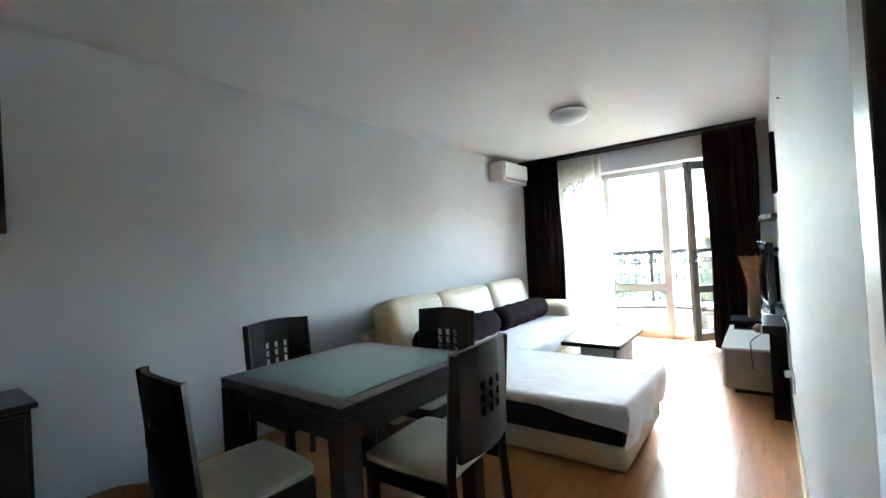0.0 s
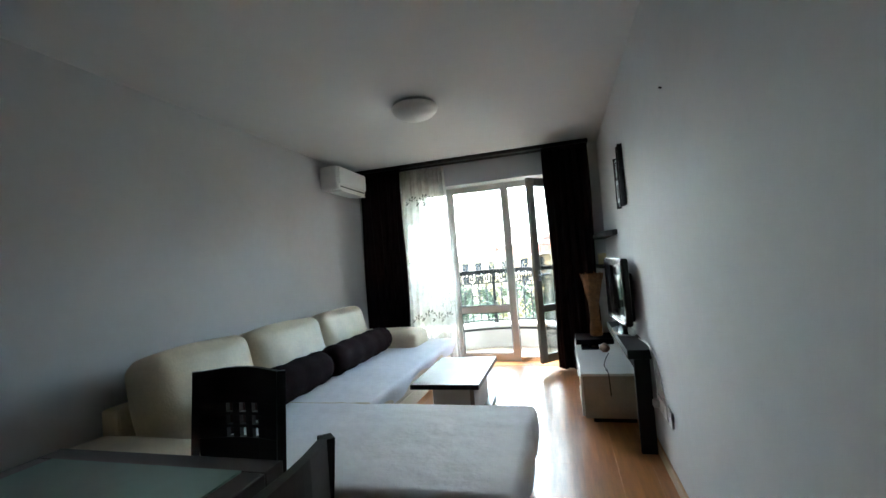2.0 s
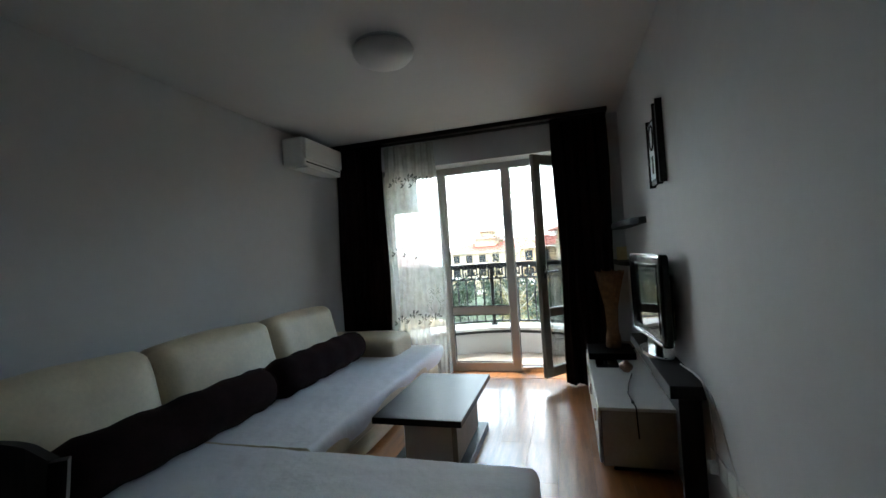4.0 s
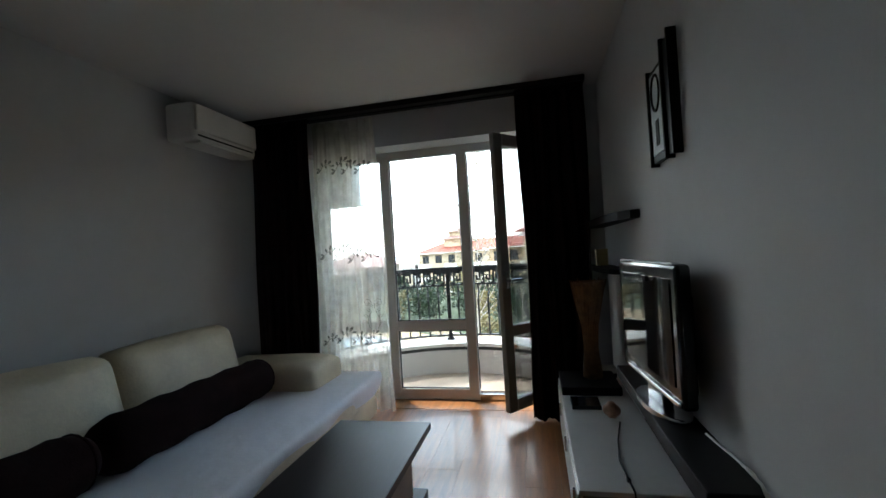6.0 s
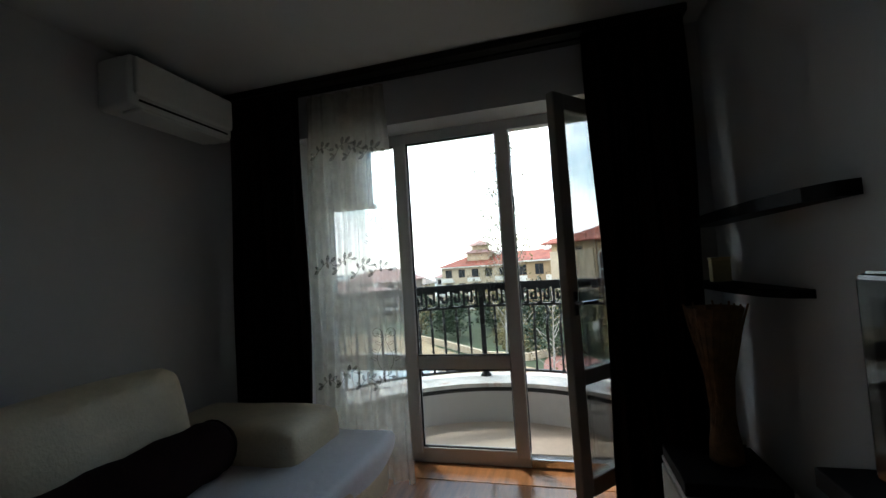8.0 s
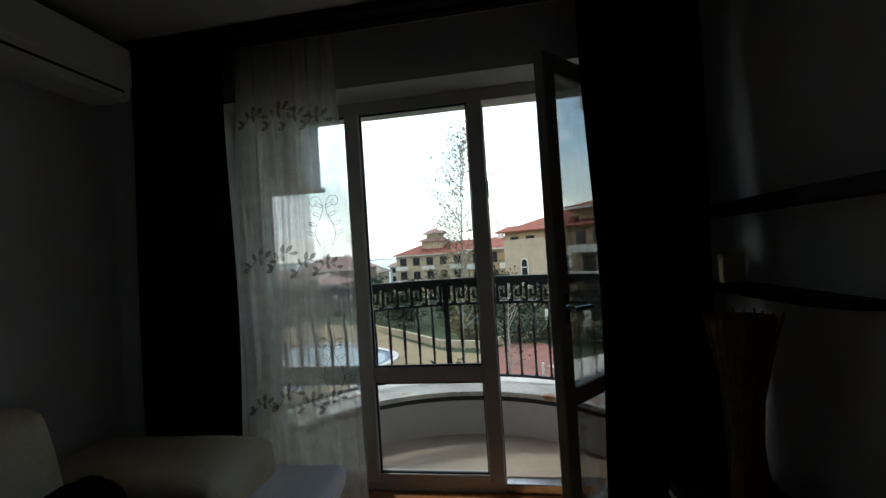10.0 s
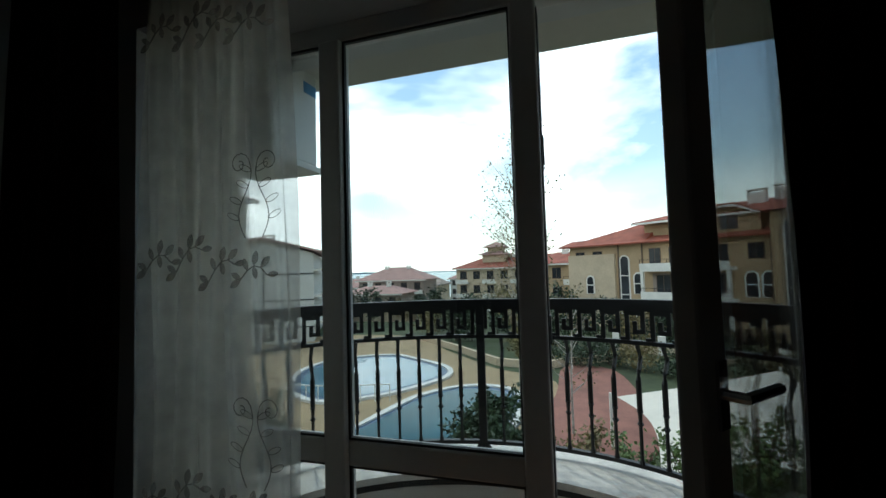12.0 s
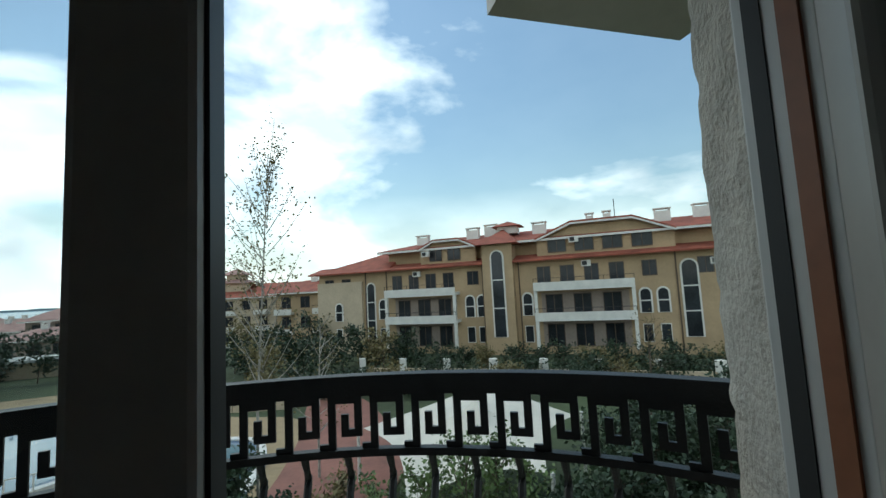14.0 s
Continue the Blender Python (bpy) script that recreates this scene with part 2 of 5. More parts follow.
def part(name, bm, mat, parent=None, label="", smooth=False):
    """Links a bmesh as one mesh, under a thing or under a part."""
    me = bpy.data.meshes.new(name)
    if parent is not None:
        bm.transform(Matrix.Translation(-root_place(parent)))
    bmesh.ops.recalc_face_normals(bm, faces=bm.faces)
    bm.to_mesh(me)
    bm.free()
    me.materials.append(mat)
    if smooth:
        me.polygons.foreach_set("use_smooth", [True] * len(me.polygons))
    ob = new(name, me)
    if parent is not None:
        ob.parent = parent
    if label:
        ob["label"] = label
    return ob


def setting(name, bm, mat, label, category, smooth=False):
    return tagged(part(name, bm, mat, None, "", smooth), label, category, kind="structure")


def box(*b, bevel=0.0, seg=2, bm=None):
    """A box x0, y0, z0, x1, y1, z1 with rounded edges."""
    bm2 = bmesh.new()
    x0, y0, z0, x1, y1, z1 = b
    bmesh.ops.create_cube(bm2, size=1)
    bm2.transform(Matrix.Translation(((x0 + x1) / 2, (y0 + y1) / 2, (z0 + z1) / 2)) @ Matrix.Diagonal((abs(x1 - x0), abs(y1 - y0), abs(z1 - z0), 1)))
    if bevel:
        bmesh.ops.bevel(bm2, geom=bm2.edges[:], offset=bevel, segments=seg, profile=0.5, affect="EDGES")
    if bm is None:
        return bm2
    join(bm, bm2)
    return bm


def join(bm, other):
    me = bpy.data.meshes.new("joined")
    other.to_mesh(me)
    other.free()
    bm.from_mesh(me)
    bpy.data.meshes.remove(me)


def raw(verts, faces):
    bm = bmesh.new()
    vs = [bm.verts.new(v) for v in verts]
    for f in faces:
        try:
            bm.faces.new([vs[i] for i in f])
        except ValueError:
            pass
    return bm


def tube(points, radius, sides=8, radii=None, bm=None):
    """A round bar along points, with one radius or one at each point."""
    vs, fs = [], []
    pts = [Vector(p) for p in points]
    for i, p in enumerate(pts):
        d = (pts[min(i + 1, len(pts) - 1)] - pts[max(i - 1, 0)]).normalized()
        a = d.cross(Vector((0, 0, 1)) if abs(d.z) < 0.9 else Vector((1, 0, 0))).normalized()
        b = d.cross(a)
        r = radii[i] if radii else radius
        for k in range(sides):
            w = 2 * math.pi * k / sides
            vs.append(p + a * (r * math.cos(w)) + b * (r * math.sin(w)))
    for i in range(len(pts) - 1):
        for k in range(sides):
            k2 = (k + 1) % sides
            fs.append((i * sides + k, i * sides + k2, (i + 1) * sides + k2, (i + 1) * sides + k))
    fs.append(tuple(range(sides)))
    fs.append(tuple((len(pts) - 1) * sides + k for k in range(sides)))
    b2 = raw(vs, fs)
    if bm is None:
        return b2
    join(bm, b2)
    return bm


def lathe(cx, cy, profile, seg=28):
    """A turned body round a vertical axis, from (radius, height) pairs."""
    vs, fs = [], []
    for r, z in profile:
        for k in range(seg):
            w = 2 * math.pi * k / seg
            vs.append((cx + r * math.cos(w), cy + r * math.sin(w), z))
    for i in range(len(profile) - 1):
        for k in range(seg):
            k2 = (k + 1) % seg
            fs.append((i * seg + k, i * seg + k2, (i + 1) * seg + k2, (i + 1) * seg + k))
    fs.append(tuple(range(seg)))
    fs.append(tuple((len(profile) - 1) * seg + k for k in range(seg)))
    return raw(vs, fs)


def prism(outline, z0, z1):
    n = len(outline)
    vs = [(x, y, z0) for x, y in outline] + [(x, y, z1) for x, y in outline]
    fs = [tuple(range(n)), tuple(range(n, 2 * n))] + [(i, (i + 1) % n, n + (i + 1) % n, n + i) for i in range(n)]
    return raw(vs, fs)


def pillow(x0, y0, z0, x1, y1, z1, round_=0.12, puff=0.02, n=10):
    """A stuffed block: rounded edges and slightly bulging, uneven faces."""
    bm = bmesh.new()
    bmesh.ops.create_cube(bm, size=2)
    bmesh.ops.subdivide_edges(bm, edges=bm.edges[:], cuts=n, use_grid_fill=True)
    hx, hy, hz = (x1 - x0) / 2, (y1 - y0) / 2, (z1 - z0) / 2
    r = min(round_, hx, hy, hz)
    for v in bm.verts:
        p = Vector((v.co.x * hx, v.co.y * hy, v.co.z * hz))
        q = Vector((max(-hx + r, min(hx - r, p.x)), max(-hy + r, min(hy - r, p.y)), max(-hz + r, min(hz - r, p.z))))
        d = p - q
        if d.length > 1e-6:
            p = q + d.normalized() * r
        cx, cy, cz = 1 - v.co.x ** 2, 1 - v.co.y ** 2, 1 - v.co.z ** 2
        bulge = puff * Vector((v.co.x * cy * cz, v.co.y * cx * cz, v.co.z * cx * cy))
        c = Vector(((x0 + x1) / 2, (y0 + y1) / 2, (z0 + z1) / 2))
        v.co = c + p + bulge
        v.co += noise.noise_vector(v.co * 5) * 0.006
    return bm

# ---- the room ----
XL, XR, YB, YW, ZC = -2.5, 0.475, -3.4, 6.15, 2.51
YO = 6.65          # outer face of the window wall
OX0, OX1, OZ = -2.02, 0.165, 2.22   # the opening in the window wall

floor = setting("floor", box(XL - 0.1, YB - 0.1, -0.16, 1.75, YO - 0.2, -0.012), M_JOINT, "orange brown laminate floor of the living room", "floor")
setting("ceiling", box(XL - 0.1, YB - 0.1, ZC, 1.75, YO, ZC + 0.2), M_CEIL, "plain off-white painted ceiling", "ceiling")
setting("wall_west", box(XL - 0.15, YB - 0.1, -0.16, XL, YO, ZC), M_WALL, "long white painted wall behind the sofa", "wall")
setting("wall_east", box(XR, 0.955, -0.16, XR + 0.15, YW, ZC), M_WALL, "white painted wall behind the television", "wall")
setting("wall_hall", box(XR + 0.15, 1.0, -0.16, 1.75, 1.12, ZC), M_WALL, "white painted wall of the entrance corner", "wall")
setting("wall_hall_east", box(1.65, YB, -0.16, 1.75, 1.0, ZC), M_WALL, "white painted wall of the entrance", "wall")
# Unseen rear wall, set far back so less light bounces into the room.
setting("wall_south", box(XL, YB - 0.1, -0.16, 1.75, YB, ZC), M_WALL, "unseen white rear wall set back to dim the room", "wall")
wn_bm = box(XL, YW, -0.16, OX0, YO, ZC)
box(OX1, YW, -0.16, XR + 0.15, 6.43, ZC, bm=wn_bm)
box(OX0, YW, OZ, OX1, YO - 0.012, ZC, bm=wn_bm)
setting("wall_north", wn_bm, M_WALL, "white window wall with a wide balcony opening", "wall")
setting("baseboard", box(XL, YB, -0.01, XL + 0.015, YW, 0.07, bevel=0.004), M_BASE, "beech skirting along the long wall", "baseboard")
setting("baseboard", box(XR - 0.015, 0.955, -0.01, XR, YW, 0.07, bevel=0.004), M_BASE, "beech skirting under the television wall", "baseboard")
dr = thing("door_1", (0.62, 0.95, 0), "dark brown veneered door frame at the entrance corner", "door", kind="structure")
part("door_frame", box(XR - 0.012, 0.86, 0, XR + 0.15, 0.953, 2.1, bevel=0.006), M_DOOR, dr)
part("door_leaf", box(0.66, 0.935, 0, 1.5, 0.975, 2.05, bevel=0.004), M_DOOR, dr)
part("door_handle", tube([(1.42, 0.93, 1.02), (1.42, 0.88, 1.02), (1.31, 0.88, 1.02)], 0.009), M_CHROME, dr)

# ---- ceiling lamp ----
lamp = thing("ceiling_lamp", (-1.0, 4.15, ZC), "round frosted white glass ceiling lamp, switched off", "lamp")
part("shade", lathe(-1.0, 4.15, [(0.165, ZC - 0.022), (0.178, ZC - 0.035), (0.172, ZC - 0.06), (0.145, ZC - 0.09), (0.09, ZC - 0.115), (0.02, ZC - 0.124)]), M_LAMP, lamp, smooth=True)
part("rim", lathe(-1.0, 4.15, [(0.15, ZC), (0.165, ZC - 0.004), (0.165, ZC - 0.022), (0.15, ZC - 0.024)]), M_CHROME, lamp, "silver mounting ring")

# ---- air conditioner indoors ----
AZ = 2.17
ac = thing("air_conditioner", (XL, 5.37, AZ), "white wall-mounted split air conditioner beside the curtain", "air conditioner")
part("body", box(XL, 5.20, AZ, XL + 0.23, 5.87, AZ + 0.265, bevel=0.03, seg=4), M_ACWHITE, ac)
part("front_panel", box(XL + 0.22, 5.215, AZ + 0.06, XL + 0.25, 5.855, AZ + 0.25, bevel=0.014, seg=3), M_ACWHITE, ac)
part("air_flap", box(XL + 0.12, 5.24, AZ - 0.02, XL + 0.245, 5.82, AZ - 0.002, bevel=0.006), M_ACWHITE, ac)
part("outlet_slot", box(XL + 0.10, 5.24, AZ + 0.029, XL + 0.2345, 5.82, AZ + 0.039), M_BLACK, ac, "dark air outlet slot")


# ---- curtains ----
def drape(x0, x1, y, z0, z1, waves, depth, mat_seed=0, flare=0.0, nx=90, nz=26):
    """A hanging cloth with folds that deepen downwards."""
    vs, fs = [], []
    for j in range(nz + 1):
        v = j / nz
        z = z1 + (z0 - z1) * v
        for i in range(nx + 1):
            u = i / nx
            x = x0 + (x1 - x0) * u
            x += flare * v * (u - 0.3) + 0.012 * math.sin(7 * v + 9 * u + mat_seed)
            a = depth * (0.45 + 0.55 * v)
            yy = y + a * math.sin(waves * 2 * math.pi * u + 0.8 * math.sin(3 * v + mat_seed)) + 0.4 * a * math.sin(waves * 4.6 * math.pi * u + mat_seed + 2 * v)
            vs.append((x, yy, z))
    for j in range(nz):
        for i in range(nx):
            a = j * (nx + 1) + i
            fs.append((a, a + 1, a + nx + 2, a + nx + 1))
    return raw(vs, fs)


for x0, x1, sd, lab in ((-2.40, -1.84, 1, "dark brown floor-length curtain drawn beside the sofa end"), (-0.125, 0.35, 4, "dark brown floor-length curtain bunched beside the open balcony door")):
    cu = thing("curtain", ((x0 + x1) / 2, 5.96, 0.01), lab, "curtain", "dark curtains")
    part("cloth", drape(x0, x1, 5.96, 0.012, 2.465, 5, 0.035, sd), M_CURTAIN, cu, smooth=True)
    part("heading_tape", box(x0, 5.945, 2.44, x1, 5.975, 2.47), M_CURTAIN, cu)
rail = thing("curtain_rail", (-1.0, 5.96, 2.49), "dark wooden curtain rail fixed under the ceiling", "curtain rail")
part("rail_bar", box(-2.44, 5.92, 2.468, 0.37, 6.07, ZC, bevel=0.006), M_DARKWOOD, rail)
part("track", box(-2.42, 5.99, 2.458, 0.36, 6.04, 2.468), M_BLACK, rail)
she = thing("sheer_curtain", (-1.55, 6.05, 0.02), "translucent cream voile curtain with embroidered leaf sprigs", "curtain")
part("voile", drape(-1.86, -1.30, 6.06, 0.02, 2.455, 6, 0.028, 2.2, 0.10, 120, 30), M_SHEER, she, smooth=True)
part("gathered_fold", drape(-1.90, -1.51, 6.115, 0.02, 2.455, 9, 0.024, 0.7, 0.06, 130, 30), M_SHEER, she, "second gathered layer of the voile", smooth=True)


def leaf_shape(x, z, a, s, y=6.004):
    """A thin almond-shaped stitched leaf that starts at its stalk."""
    out = [(0.0, 0.0), (0.3, 0.2), (0.62, 0.24), (0.88, 0.12), (1.0, 0.0), (0.88, -0.12), (0.62, -0.24), (0.3, -0.2)]
    vs = [(x + s * (u * math.cos(a) - w * math.sin(a)), y, z + s * (u * math.sin(a) + w * math.cos(a))) for u, w in out]
    ring_ = vs + [(px, py + 0.002, pz) for px, py, pz in vs]
    return raw(ring_, [tuple(range(8)), tuple(range(8, 16))] + [(q, (q + 1) % 8, 8 + (q + 1) % 8, 8 + q) for q in range(8)])


def sprig(x, z, s, lean):
    """An embroidered twig: a bent stem with seven leaves of its own."""
    stem = [(x + s * (0.10 * u - 0.05), 6.005, z + s * (0.05 * math.sin(2.6 * u) + lean * u)) for u in (0, 0.25, 0.5, 0.75, 1.0)]
    tw = part("sprig", tube(stem, 0.0022, 5), M_MOTIF, she, "darker embroidered leaf sprig")
    for k, (u, a) in enumerate(((0, 2.6), (0, 3.7), (1, 1.9), (2, 1.35), (2, 4.9), (3, 0.75), (4, 0.1))):
        px, py, pz = stem[u]
        part("leaf", leaf_shape(px, pz, a, 0.048 * s * (1.0 if k % 2 else 0.85)), M_MOTIF, tw)


rs = random.Random(4)
for z in (0.62, 1.30, 2.02):
    for x in (-1.74, -1.60, -1.50, -1.37):
        sprig(x + rs.uniform(-0.02, 0.02), z + rs.uniform(-0.03, 0.03), rs.uniform(0.8, 1.05), rs.uniform(-0.02, 0.05))
for z0 in (0.70, 1.40):
    for x0, side in ((-1.40, -1), (-1.34, 1)):
        pts = []
        for i in range(40):
            a = i / 39
            if a < 0.6:
                pts.append((x0 + side * 0.022 * math.sin(9 * a), 6.0065, z0 + 0.36 * a))
            else:
                w = (a - 0.6) / 0.4
                r = 0.036 * (1 - 0.8 * w)
                pts.append((x0 + side * (0.022 * math.sin(5.4) + 0.036 - r * math.cos(8 * w)), 6.0065, z0 + 0.216 + r * math.sin(8 * w)))
        st = part("scroll_stitch", tube(pts, 0.0017, 5), M_MOTIF, she, "stitched scroll")
        for q in (6, 11, 16, 21):
            part("leaf", tube([(pts[q][0] + 0.021 * (1 - math.cos(b)) * side, 6.0065, pts[q][2] + 0.009 * math.sin(b) + 0.008 * (1 - math.cos(b))) for b in [k * 0.628 for k in range(11)]], 0.0013, 4), M_MOTIF, st)

# ---- balcony window and door ----
FY0, FY1 = 6.37, 6.43
win = thing("window_1", (-0.9, 6.4, 0), "white pvc balcony window with three lights and a low cross rail", "window", kind="structure")
part("window_frame", box(OX0, FY0, 2.15, OX1, FY1, OZ, bevel=0.006), M_PVC, win)
part("window_frame", box(OX0, FY0, 0.0, -0.586, FY1, 0.10, bevel=0.006), M_PVC, win)
part("threshold", box(-0.586, FY0 - 0.01, 0.0, OX1, FY1, 0.06, bevel=0.006), M_CHROME, win, "metal door threshold")
for x0, x1 in ((OX0, -1.955), (-1.377, -1.292), (-0.672, -0.586), (0.085, OX1)):
    part("mullion", box(x0, FY0 - 0.02, 0.06, x1, FY1, 2.15, bevel=0.008), M_PVC, win)
for x0, x1 in ((-1.955, -1.377), (-1.292, -0.672)):
    part("cross_rail", box(x0, FY0, 0.61, x1, FY1, 0.70, bevel=0.008), M_PVC, win)
    for z0, z1 in ((0.10, 0.61), (0.70, 2.15)):
        pane = part("pane", box(x0, 6.395, z0, x1, 6.405, z1), M_GLASS, win, "clear glass pane")
        pane.visible_shadow = False
        gb = bmesh.new()
        for b in ((x0, z0, x0 + 0.008, z1), (x1 - 0.008, z0, x1, z1), (x0 + 0.008, z0, x1 - 0.008, z0 + 0.008), (x0 + 0.008, z1 - 0.008, x1 - 0.008, z1)):
            box(b[0], FY0 + 0.008, b[1], b[2], FY0 + 0.024, b[3], bm=gb)
        part("gasket", gb, M_GASKET, win, "black rubber seal")
for z in (1.05, 1.62):
    part("striker_plate", box(-0.586, 6.38, z, -0.578, 6.415, z + 0.09, bevel=0.002), M_GASKET, win, "dark metal striker plate")
part("jamb", box(0.087, FY1, 0.06, OX1, 6.465, 2.15, bevel=0.004), M_PVC, win)
part("jamb_lining", box(0.079, 6.372, 0.06, 0.0848, 6.398, 2.15), M_ORANGE, win, "reddish brown wooden jamb strip")
part("jamb_lining", box(0.0875, 6.343, 0.06, 0.118, 6.3498, 2.15), M_ORANGE, win, "reddish brown wooden jamb strip")
part("lock_strip", box(-0.5858, 6.362, 0.10, -0.582, 6.412, 2.12), M_GASKET, win, "dark lock strip and seal along the mullion")
part("jamb_seal", box(0.0825, 6.42, 0.06, 0.085, 6.445, 2.15), M_GASKET, win, "black rubber jamb seal")
part("reveal_lining", box(0.157, YW + 0.004, 0.005, 0.1645, 6.348, 2.2), M_ORANGE, win, "brown wooden reveal lining")
part("window_sill", box(OX0, YW + 0.003, -0.011, OX1, FY0, 0.004, bevel=0.003), M_PLANK, win, "laminate strip before the window")

leaf = thing("balcony_door", (0.09, 6.335, 0.04), "white pvc glazed balcony door standing open inwards", "door")
LW = 0.625
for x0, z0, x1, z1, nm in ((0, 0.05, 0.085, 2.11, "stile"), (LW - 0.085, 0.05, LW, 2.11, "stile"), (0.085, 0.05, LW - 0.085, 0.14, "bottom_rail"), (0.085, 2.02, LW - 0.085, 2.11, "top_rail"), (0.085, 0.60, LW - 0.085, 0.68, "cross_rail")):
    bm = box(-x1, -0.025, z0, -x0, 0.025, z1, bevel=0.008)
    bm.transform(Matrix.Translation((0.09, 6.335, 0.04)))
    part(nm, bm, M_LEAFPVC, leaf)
for z0, z1 in ((0.14, 0.60), (0.68, 2.02)):
    bm = box(-LW + 0.085, -0.006, z0, -0.085, 0.006, z1)
    bm.transform(Matrix.Translation((0.09, 6.335, 0.04)))
    pn = part("pane", bm, M_GLASS, leaf, "clear glass pane")
    pn.visible_shadow = False
bm = tube([(-LW + 0.045, -0.03, 1.02), (-LW + 0.045, -0.07, 1.02), (-LW + 0.16, -0.075, 1.02)], 0.010)
box(-LW + 0.03, -0.036, 0.96, -LW + 0.06, -0.03, 1.08, bm=bm)
bm.transform(Matrix.Translation((0.09, 6.335, 0.04)))
part("handle", bm, M_CHROME, leaf, "silver lever handle")
leaf.rotation_euler = (0, 0, math.atan2(0.475, 0.407))


# ---- dining table and chairs ----
tb = thing("dining_table", (-1.25, 1.65, 0), "dark wenge dining table with a frosted green glass inlay", "table")
TX0, TX1, TY0, TY1 = -1.69, -0.82, 1.245, 2.12
for x in (TX0, TX1 - 0.085):
    for y in (TY0, TY1 - 0.085):
        part("leg", box(x, y, 0, x + 0.085, y + 0.085, 0.70, bevel=0.004), M_DARKWOOD, tb)
for b in ((TX0 + 0.085, TY0 + 0.02, TX1 - 0.085, TY0 + 0.045), (TX0 + 0.085, TY1 - 0.045, TX1 - 0.085, TY1 - 0.02), (TX0 + 0.02, TY0 + 0.085, TX0 + 0.045, TY1 - 0.085), (TX1 - 0.045, TY0 + 0.085, TX1 - 0.02, TY1 - 0.085)):
    part("apron", box(b[0], b[1], 0.61, b[2], b[3], 0.70), M_DARKWOOD, tb)
E_ = 0.075
for b in ((TX0, TY0, TX1, TY0 + E_), (TX0, TY1 - E_, TX1, TY1), (TX0, TY0 + E_, TX0 + E_, TY1 - E_), (TX1 - E_, TY0 + E_, TX1, TY1 - E_)):
    part("top_border", box(b[0], b[1], 0.705, b[2], b[3], 0.745, bevel=0.004), M_DARKTOP, tb)
part("glass_inlay", box(TX0 + E_ + 0.001, TY0 + E_ + 0.001, 0.725, TX1 - E_ - 0.001, TY1 - E_ - 0.001, 0.748), M_FROST, tb, "frosted green glass")


def chair():
    """A dining chair, back at +y, seat reaching to -y, with a pierced back panel."""
    c = thing("dining_chair", (0, 0, 0), "dark wenge dining chair with pierced back and cream seat", "chair", "chairs round the table")
    for x in (-0.20, 0.20):
        part("rear_leg", tube([(x, 0.02, 0), (x, -0.01, 0.44), (x, 0.03, 0.9)], 0.022, 4), M_DARKWOOD, c)
        part("front_leg", box(x - 0.02, -0.42, 0, x + 0.02, -0.38, 0.42, bevel=0.003), M_DARKWOOD, c)
        part("side_rail", box(x - 0.012, -0.38, 0.36, x + 0.012, -0.02, 0.42), M_DARKWOOD, c)
    part("front_rail", box(-0.18, -0.412, 0.36, 0.18, -0.388, 0.42), M_DARKWOOD, c)
    part("seat", pillow(-0.215, -0.43, 0.42, 0.215, -0.015, 0.475, 0.024, 0.012, 8), M_SEAT, c, "cream padded seat", smooth=True)
    bm = bmesh.new()
    xs = [-0.185, -0.075, -0.045, -0.015, 0.015, 0.045, 0.075, 0.185]
    zs = [0.50, 0.635, 0.672, 0.684, 0.721, 0.733, 0.77, 0.90]
    for i in range(7):
        for j in range(7):
            if i in (1, 3, 5) and j in (1, 3, 5):
                continue
            y = 0.012 + 0.03 * (zs[j] - 0.5)
            box(xs[i], y - 0.003, zs[j], xs[i + 1], y + 0.018, zs[j + 1], bm=bm)
    bmesh.ops.remove_doubles(bm, verts=bm.verts[:], dist=0.0001)
    for v in bm.verts:
        v.co.y += 0.03 * (1 - (v.co.x / 0.19) ** 2)
        if v.co.z > 0.89:
            v.co.z += 0.012 * (1 - (v.co.x / 0.19) ** 2)
    part("back_panel", bm, M_DARKWOOD, c, "back panel with nine square holes")
    return c


ch = chair()
ch.matrix_basis = pose(-1.30, 2.47, 0, 0, 0, 1)
copy_thing(ch, pose(-2.08, 1.80, 0, 0, 0, 88))
copy_thing(ch, pose(-0.57, 1.72, 0, 0, 0, -87))
copy_thing(ch, pose(-1.32, 0.90, 0, 0, 0, 176))

# ---- dark cabinet and basket at the near end ----
cb = thing("sideboard", (-2.3, 0.35, 0), "dark wooden sideboard against the long wall", "cabinet")
part("body", box(XL + 0.017, 0.05, 0.0, -2.1, 0.66, 0.72, bevel=0.004), M_DARKWOOD, cb)
part("top", box(XL + 0.017, 0.03, 0.72, -2.08, 0.68, 0.745, bevel=0.004), M_DARKTOP, cb)
part("door", box(-2.098, 0.07, 0.05, -2.082, 0.64, 0.70, bevel=0.003), M_DARKTOP, cb)
bk = thing("basket", (-2.22, 0.95, 0), "low round brown wicker basket on the floor", "basket")
part("bowl", lathe(-2.2, 0.92, [(0.10, 0.0), (0.16, 0.03), (0.19, 0.10), (0.20, 0.15), (0.185, 0.15), (0.15, 0.05), (0.05, 0.03)]), M_WICKER, bk, smooth=True)
wf = thing("picture", (XL, 0.5, 1.9), "tall dark framed picture hanging above the sideboard", "picture")
part("frame", box(XL, 0.25, 1.48, XL + 0.03, 0.66, 2.33, bevel=0.004), M_DARKWOOD, wf)
part("print", box(XL + 0.03, 0.29, 1.52, XL + 0.034, 0.62, 2.29), M_PAPER, wf)

